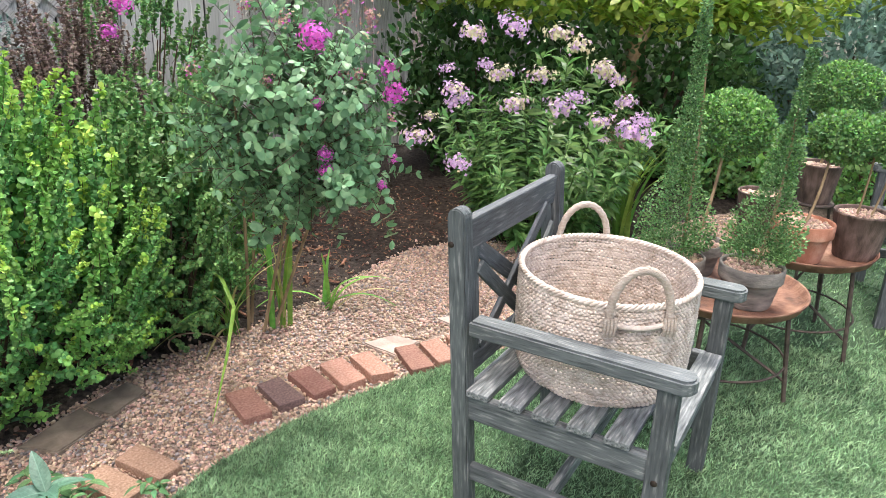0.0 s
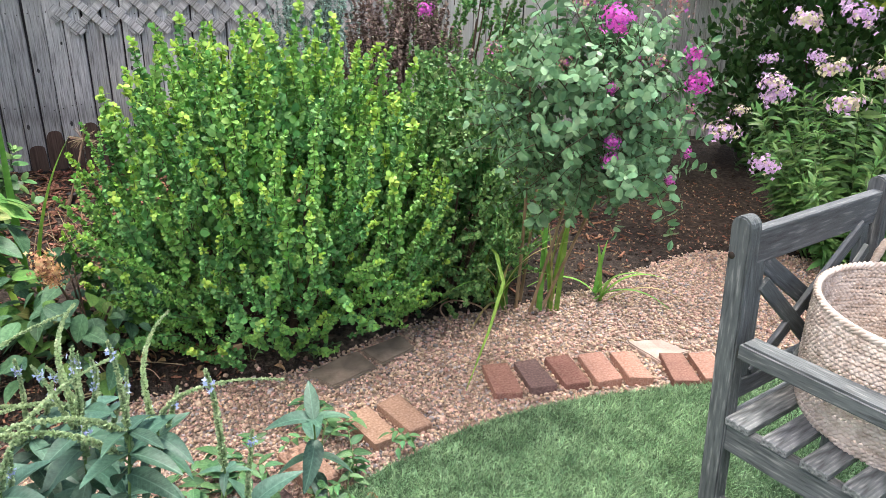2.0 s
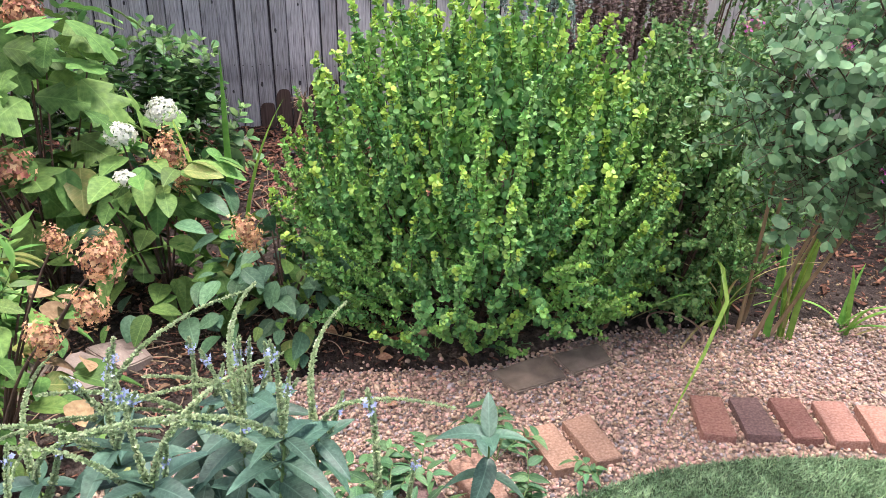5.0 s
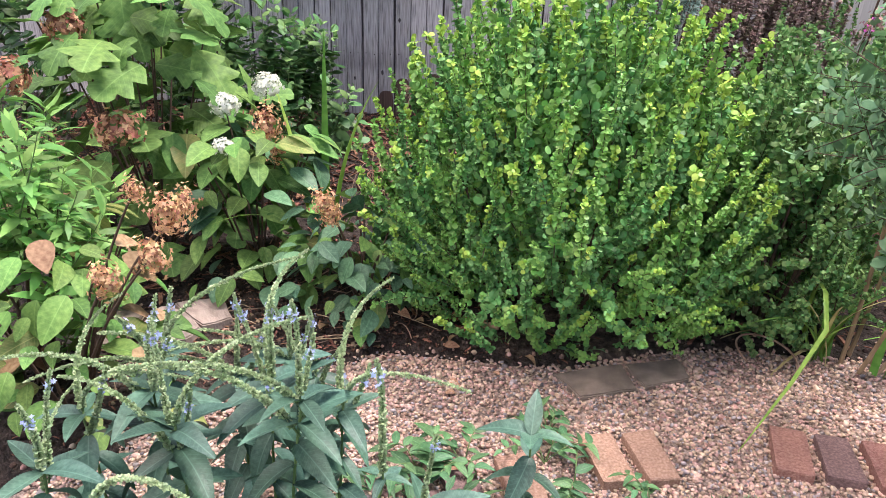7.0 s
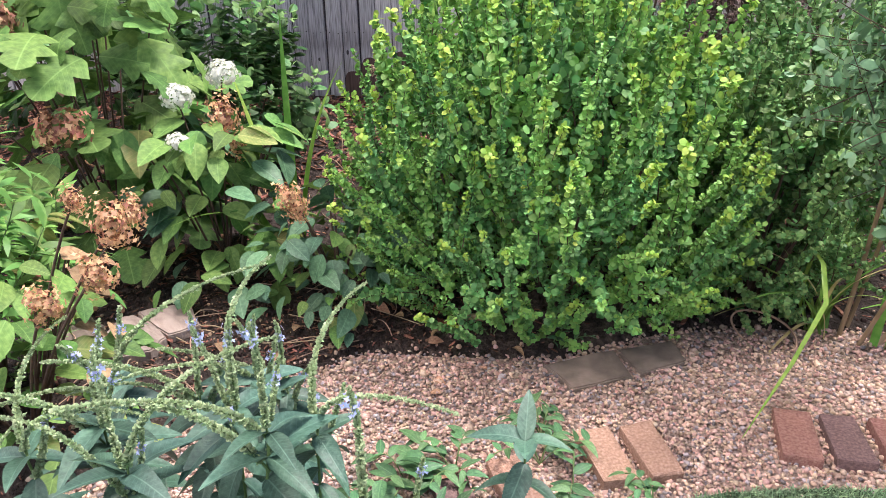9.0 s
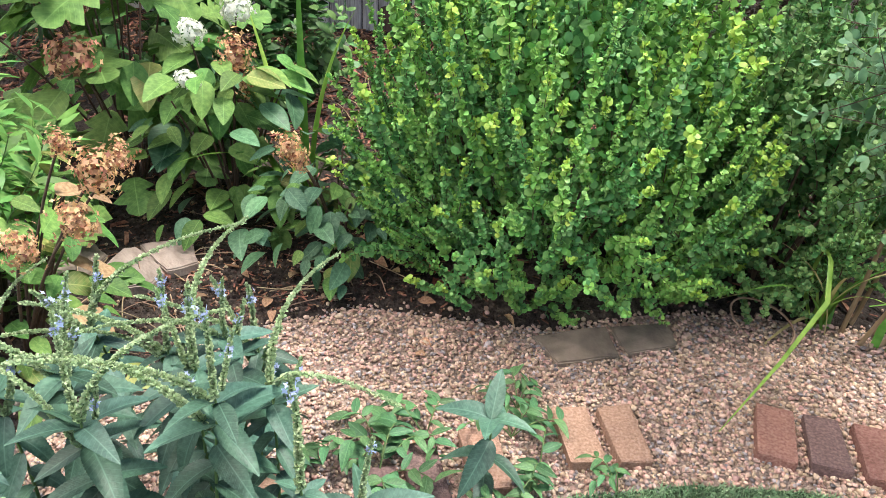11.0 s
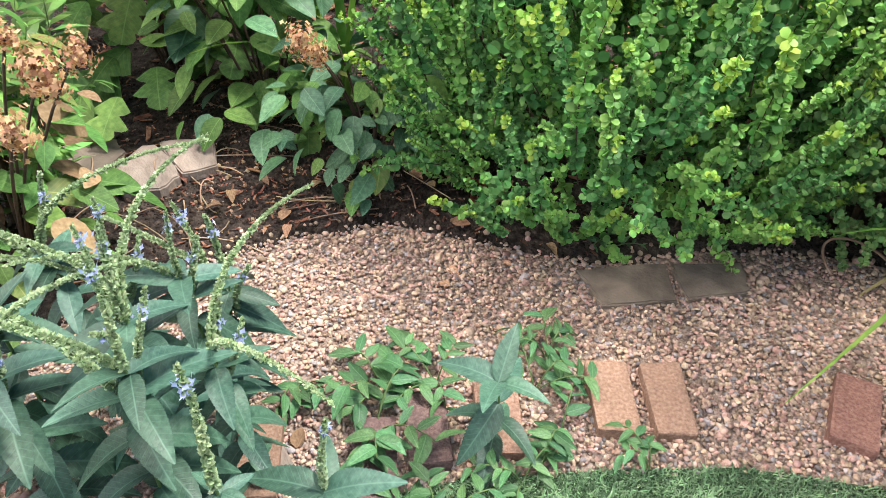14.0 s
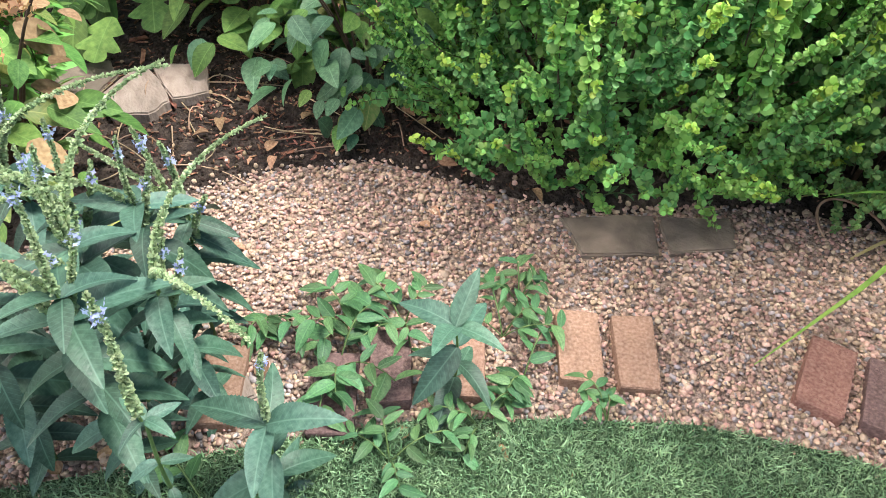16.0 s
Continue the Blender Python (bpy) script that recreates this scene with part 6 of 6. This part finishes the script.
hydrangea((-2.45, 1.95, 0.0), 0.36, 0.66, 190, 0.13, (0.82, 0.13, 0.05, 0, 0), [((-2.5, 2.05, 0.775), 0, 0.95), ((-2.44, 1.85, 0.735), 0, 0.9), ((-2.3, 1.78, 0.62), 0, 0.68), ((-2.35, 1.97, 0.66), 1, 1.3), ((-2.33, 2.0, 0.55), 1, 0.8)],
          "green hydrangea with white and dried flower heads", 3)
hydrangea((-2.95, 1.72, 0.0), 0.54, 1.15, 190, 0.205, (0.08, 0.05, 0.02, 0, 0.85), [((-2.55, 1.5, 0.66), 2, 1.2), ((-2.75, 1.42, 1.0), 2, 1.0), ((-2.8, 1.75, 1.12), 2, 1.0), ((-2.7, 1.2, 0.85), 2, 1.1), ((-2.95, 1.85, 1.2), 2, 0.9), ((-2.85, 1.55, 1.15), 2, 1.0)],
          "tall oakleaf hydrangea with lobed leaves and russet heads", 4)
LIGHT = [shoot(r2, 0.4, 12, 3, LANCE, 0.11, [M_GSTEM, L_BARB, L_BOXL], spread_out=1.4, wave=0.05, tip=0.3, stem=0.003) for _ in range(3)]
shrub("bright_herb", (-2.2, 1.02, 0.0), (0.3, 0.3), 0.85, 60, LIGHT, "bright green pointed-leaved herb beside the hydrangeas", "plant", 85, 0.8)
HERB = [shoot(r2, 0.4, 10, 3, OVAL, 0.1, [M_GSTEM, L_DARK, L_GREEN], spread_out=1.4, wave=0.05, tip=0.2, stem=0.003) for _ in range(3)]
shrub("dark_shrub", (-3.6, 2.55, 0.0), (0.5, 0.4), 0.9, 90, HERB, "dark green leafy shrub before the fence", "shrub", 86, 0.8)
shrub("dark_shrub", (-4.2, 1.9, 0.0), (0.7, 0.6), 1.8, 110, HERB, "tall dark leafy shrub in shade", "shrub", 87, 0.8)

# ---- dry allium stalk, small black spike light ----
al = thing("allium", (-3.15, 3.0, 0.02), "dried allium seed head on a leaning stalk", "flower")
part("stalk", mesh_from("stalk", [(*tube(bend((0, 0, 0), (0.12, 0.14, 0.52), (0.01, 0, 0), 8), 0.006, 6), 0)], [M_STRAW]), al)
ch = []
for d in unit(r2.normal(0, 1, (34, 3))):
    ch.append((*tube(bend((0.12, 0.14, 0.52), np.array((0.12, 0.14, 0.52)) + d * 0.075, (0, 0, 0.004), 4), 0.0016, 4), 0))
part("seed_head", mesh_from("seed_head", ch, [M_STRAW]), al)
gl = thing("spike_light", (-3.45, 3.35, 0.02), "small black garden spike light in the mulch", "garden light")
M_BLACK = mat("black plastic", [(0.012, 0.012, 0.013), (0.022, 0.022, 0.023)], 0.45, 40, 0.1)
part("stake", mesh_from("stake", [(*turned([(0.0, -0.02), (0.01, 0.0), (0.012, 0.06), (0.0, 0.06)], 10), 0)], [M_BLACK]), gl)
part("head", mesh_from("head", [(*turned([(0.0, 0.06), (0.022, 0.062), (0.03, 0.1), (0.027, 0.104), (0.0, 0.095)], 14), 0)], [M_BLACK]), gl)
ch = []
for _ in range(60):
    x, y = r2.normal(-2.85, 0.16), r2.normal(2.95, 0.14)
    w = r2.uniform(0, 6.28)
    ch.append((*tube(bend((x, y, 0.02), (x + 0.14 * math.cos(w), y + 0.14 * math.sin(w), r2.uniform(0.06, 0.25)), r2.normal(0, 0.02, 3), 5), 0.0025, 4), 0))
tagged(new("dry_stems", mesh_from("dry_stems", ch, [M_STRAW])), "clump of dry broken flower stems in mulch", "plant", kind="stuff")

# ---- tables, pots and topiaries ----
tray_table((1.25, 2.99, 0.0), 0.3, 12, 0.41)
tray_table((1.74, 3.42, 0.0), 0.3, -10, 0.44)


def trunk(p, pts, rad=0.008):
    part("trunk", mesh_from("trunk", [(*tube(pts, np.linspace(rad, rad * 0.7, len(pts)), 6), 0)], [M_BARK]), p)


def cone_crown(n, height, rad, r):
    z = r.uniform(0, 1, n) ** 2.2
    a = r.uniform(0, 6.28, n)
    q2 = rad * (0.12 + (1 - z) ** 2.0) * r.uniform(0.15, 1.1, n) ** 0.7 * (1 + 0.25 * np.sin(z * 17 + a * 2))
    at = np.stack([q2 * np.cos(a), q2 * np.sin(a), z * height], -1)
    along = np.stack([np.cos(a), np.sin(a), r.uniform(-0.3, 1.2, n)], -1) + r.normal(0, 0.3, (n, 3))
    return mesh_from("crown", [(*spread(SMALL, at, along, r.normal(0, 1, (n, 3)), 0.0098 * r.uniform(0.7, 1.3, n)), 0)], [L_BOX])


r3 = np.random.default_rng(91)
T1, T2 = 0.408, 0.438
p = pot((1.3, 2.88, T1), 0.115, 0.155, M_GREYPOT, "weathered grey pot with open conical boxwood")
trunk(p, bend((0.01, 0, 0.12), (0.06, 0.02, 0.75), (0.02, 0, 0), 8), 0.006)
part("crown", cone_crown(9500, 0.72, 0.12, r3), p, pose(0.02, 0, 0.2, 0, 4, 0))
p = pot((1.08, 3.02, T1), 0.095, 0.13, M_GREYPOT, "small grey pot with tall slender boxwood cone")
trunk(p, bend((0, 0, 0.1), (0.0, 0.03, 0.85), (0.01, 0, 0), 8), 0.006)
part("crown", cone_crown(9000, 0.9, 0.125, r3), p, pose(-0.03, 0.02, 0.16, 0, 0, 0))
p = pot((1.2, 3.2, T1), 0.11, 0.13, M_GREYPOT, "wide dark grey pot with clipped boxwood ball on a stem")
trunk(p, bend((0, 0, 0.1), (0.1, 0.12, 0.5), (0.01, 0, 0), 8), 0.008)
part("crown", leaf_cloud(10000, (0.165, 0.165, 0.135), SMALL, 0.0135, r3, [L_BOX, L_BOXL], 0.7, 0.5, 0.05), p, pose(0.13, 0.15, 0.58))
p = pot((1.68, 3.3, T2), 0.12, 0.165, M_TERRA, "terracotta pot with clipped boxwood ball")
trunk(p, bend((0, 0, 0.14), (0.08, 0.06, 0.42), (0.01, 0, 0), 8), 0.007)
part("crown", leaf_cloud(8000, (0.135, 0.135, 0.105), SMALL, 0.015, r3, [L_BOX, L_BOXL], 0.7, 0.35, 0.08), p, pose(0.14, 0.1, 0.5))
p = pot((1.94, 3.34, T2), 0.115, 0.2, M_BROWNPOT, "brown pot with twiggy boxwood", False)
trunk(p, bend((-0.03, 0, 0.16), (0.0, 0.02, 0.5), (0.01, 0, 0), 8), 0.005)
trunk(p, bend((0.03, 0, 0.16), (0.1, 0.02, 0.5), (0.01, 0, 0), 8), 0.005)
part("crown", leaf_cloud(4200, (0.14, 0.14, 0.11), SMALL, 0.015, r3, [L_BOX, L_BOXL], 0.6, 0.3, 0.12), p, pose(0.08, 0.04, 0.5))
p = pot((1.62, 3.62, T2), 0.1, 0.2, M_BROWNPOT, "tall dark brown pot at the back of the tray", False)

st = thing("plant_stand", (2.07, 4.0, 0.0), "thin iron plant stand holding a pot", "plant stand")
for k in range(3):
    a = k * 2.094
    part("leg", mesh_from("leg", [(*tube([(0.09 * math.cos(a), 0.09 * math.sin(a), 0.49), (0.13 * math.cos(a), 0.13 * math.sin(a), 0.0)], 0.008, 6), 0)], [M_IRON]), st)
part("ring", mesh_from("ring", [(*turned([(0.0, 0.48), (0.1, 0.48), (0.1, 0.492), (0.0, 0.492)], 20), 0)], [M_IRON]), st)
p = pot((2.07, 4.0, 0.492), 0.105, 0.2, M_BROWNPOT, "dark brown pot on a stand with clipped boxwood ball", False)
trunk(p, bend((0, 0, 0.2), (0.02, 0, 0.45), (0.01, 0, 0), 8), 0.008)
part("crown", leaf_cloud(10000, (0.175, 0.175, 0.14), SMALL, 0.014, r3, [L_BOX, L_BOXL], 0.7, 0.3, 0.06), p, pose(0.04, 0, 0.56))
chair((2.64, 3.75, 0.0), 160)


# ---- backdrop planting and tree ----
def hedge(name, at, radii, n, shape, size, mats, label, lime=0.0, seed=1):
    r = np.random.default_rng(seed)
    h = thing(name, at, label, "hedge")
    stems = []
    for k in range(7):
        a = k * 0.9
        stems.append((*tube(bend((0.1 * math.cos(a), 0.1 * math.sin(a), 0), (radii[0] * 0.6 * math.cos(a), radii[1] * 0.6 * math.sin(a), radii[2] * 1.2), (0, 0, 0.1), 6), np.linspace(0.02, 0.008, 6), 5), 0))
    for sv in stems:
        part("stem", mesh_from("stem", [sv], [M_TWIG]), h)
    part("crown", leaf_cloud(n, radii, shape, size, r, mats, 0.55, lime, 0.16), h, pose(0, 0, radii[2] * 0.95))


hedge("conifer", (3.35, 6.5, 0.0), (0.8, 0.6, 0.85), 9000, NEEDLE, 0.085, [L_CONIF, L_CONIF], "dense blue-green conifer at the back", 0, 1)
# dark leaf colour puts the tree shade into the hedges behind the phlox
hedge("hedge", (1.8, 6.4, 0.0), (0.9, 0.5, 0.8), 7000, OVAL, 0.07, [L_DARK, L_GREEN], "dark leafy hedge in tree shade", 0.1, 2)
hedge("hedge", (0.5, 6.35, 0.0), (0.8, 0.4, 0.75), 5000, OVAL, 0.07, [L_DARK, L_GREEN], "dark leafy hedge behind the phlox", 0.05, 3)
hedge("hedge", (4.7, 6.2, 0.0), (0.9, 0.7, 1.0), 8000, OVAL, 0.06, [L_GREEN, L_TREE], "green garden hedge with bright tips", 0.8, 4)
hedge("hedge", (3.3, 5.35, 0.0), (0.5, 0.4, 0.36), 4000, OVAL, 0.045, [L_GREEN, L_BOXL], "low pale green bush behind the pots", 0.5, 5)
hedge("hedge", (2.35, 5.85, 0.0), (0.55, 0.35, 0.3), 4500, OVAL, 0.05, [L_GREEN, L_BOXL], "low light green bush under the conifer", 0.6, 7)
hedge("hedge", (2.8, 6.9, 0.0), (0.9, 0.4, 0.5), 4000, OVAL, 0.06, [L_GREEN, L_BOXL], "mid-green leafy bush by the back fence", 0.4, 8)
hedge("hedge", (6.2, 5.0, 0.0), (0.9, 0.9, 1.1), 6000, OVAL, 0.07, [L_GREEN, L_TREE], "leafy green hedge at the garden's end", 0.6, 6)


def tree(at, trunk_h, clusters, leaf, label, seed):
    r = np.random.default_rng(seed)
    at = np.array(at)
    t = thing("tree", at, label, "tree")
    part("trunk", mesh_from("trunk", [(*tube(bend((0, 0, -0.05), (0.1, 0, trunk_h), (0.08, 0.05, 0), 10), np.linspace(0.1, 0.06, 10), 10), 0)], [M_BARK]), t)
    chunks = []
    for (x, y, z), (rx, ry, rz), n in clusters:
        n = int(n * 1.5)
        c = np.array((x, y, z)) - at
        part("limb", mesh_from("limb", [(*tube(bend((0.08, 0, trunk_h * 0.8), c, (0, 0, 0.25), 10), np.linspace(0.04, 0.01, 10), 7), 0)], [M_BARK]), t)
        p = unit(r.normal(0, 1, (n, 3))) * (r.uniform(0, 1, n) ** 0.4)[:, None] * (rx, ry, rz)
        p = p * (1 + 0.25 * np.sin(p[:, 0:1] * 6) * np.cos(p[:, 1:2] * 5)) + c
        a = r.uniform(0, 6.28, n)
        along = np.stack([np.cos(a), np.sin(a), r.uniform(-1.0, 0.3, n)], -1)
        chunks.append((*spread(OVAL_LONG, p, along, np.tile((0.0, 0.0, 1.0), (n, 1)) + r.normal(0, 0.4, (n, 3)), leaf * r.uniform(0.7, 1.25, n)), 0))
    part("crown", mesh_from("crown", chunks, [L_TREE]), t)


OVAL_LONG = (OVAL[0] * (0.75, 1, 1), OVAL[1])
# clusters above z 2 are out of view, added to shade the back fence
tree((1.5, 6.1, 0.0), 2.3, [((-0.1, 5.4, 1.55), (0.5, 0.4, 0.2), 700), ((0.6, 5.2, 1.52), (0.5, 0.4, 0.24), 800), ((1.4, 5.2, 1.46), (0.6, 0.4, 0.25), 1000), ((2.1, 5.2, 1.46), (0.6, 0.4, 0.25), 1000), ((0.0, 6.3, 2.3), (1.1, 0.6, 0.45), 2200), ((-0.5, 6.0, 2.15), (0.8, 0.5, 0.35), 2200), ((0.5, 5.8, 2.1), (0.8, 0.5, 0.35), 1800), ((-0.8, 6.6, 2.2), (0.8, 0.4, 0.4), 1500), ((1.5, 6.3, 2.5), (1.5, 0.6, 0.5), 1800), ((3.2, 5.6, 1.75), (0.7, 0.5, 0.35), 900)], 0.085, "broad-leaved tree whose low branches overhang the bed", 1)
# crown out of view, placed to shade the fence's left end
tree((-5.4, 2.2, 0.0), 2.3, [((-4.6, 2.2, 2.4), (1.0, 1.0, 0.5), 2200), ((-5.4, 3.0, 2.7), (1.2, 1.0, 0.7), 2200)], 0.11, "broad-leaved tree beyond the fence corner", 2)

# ---- loose ground cover, last ----
bed_litter()
pebbles()
turf()
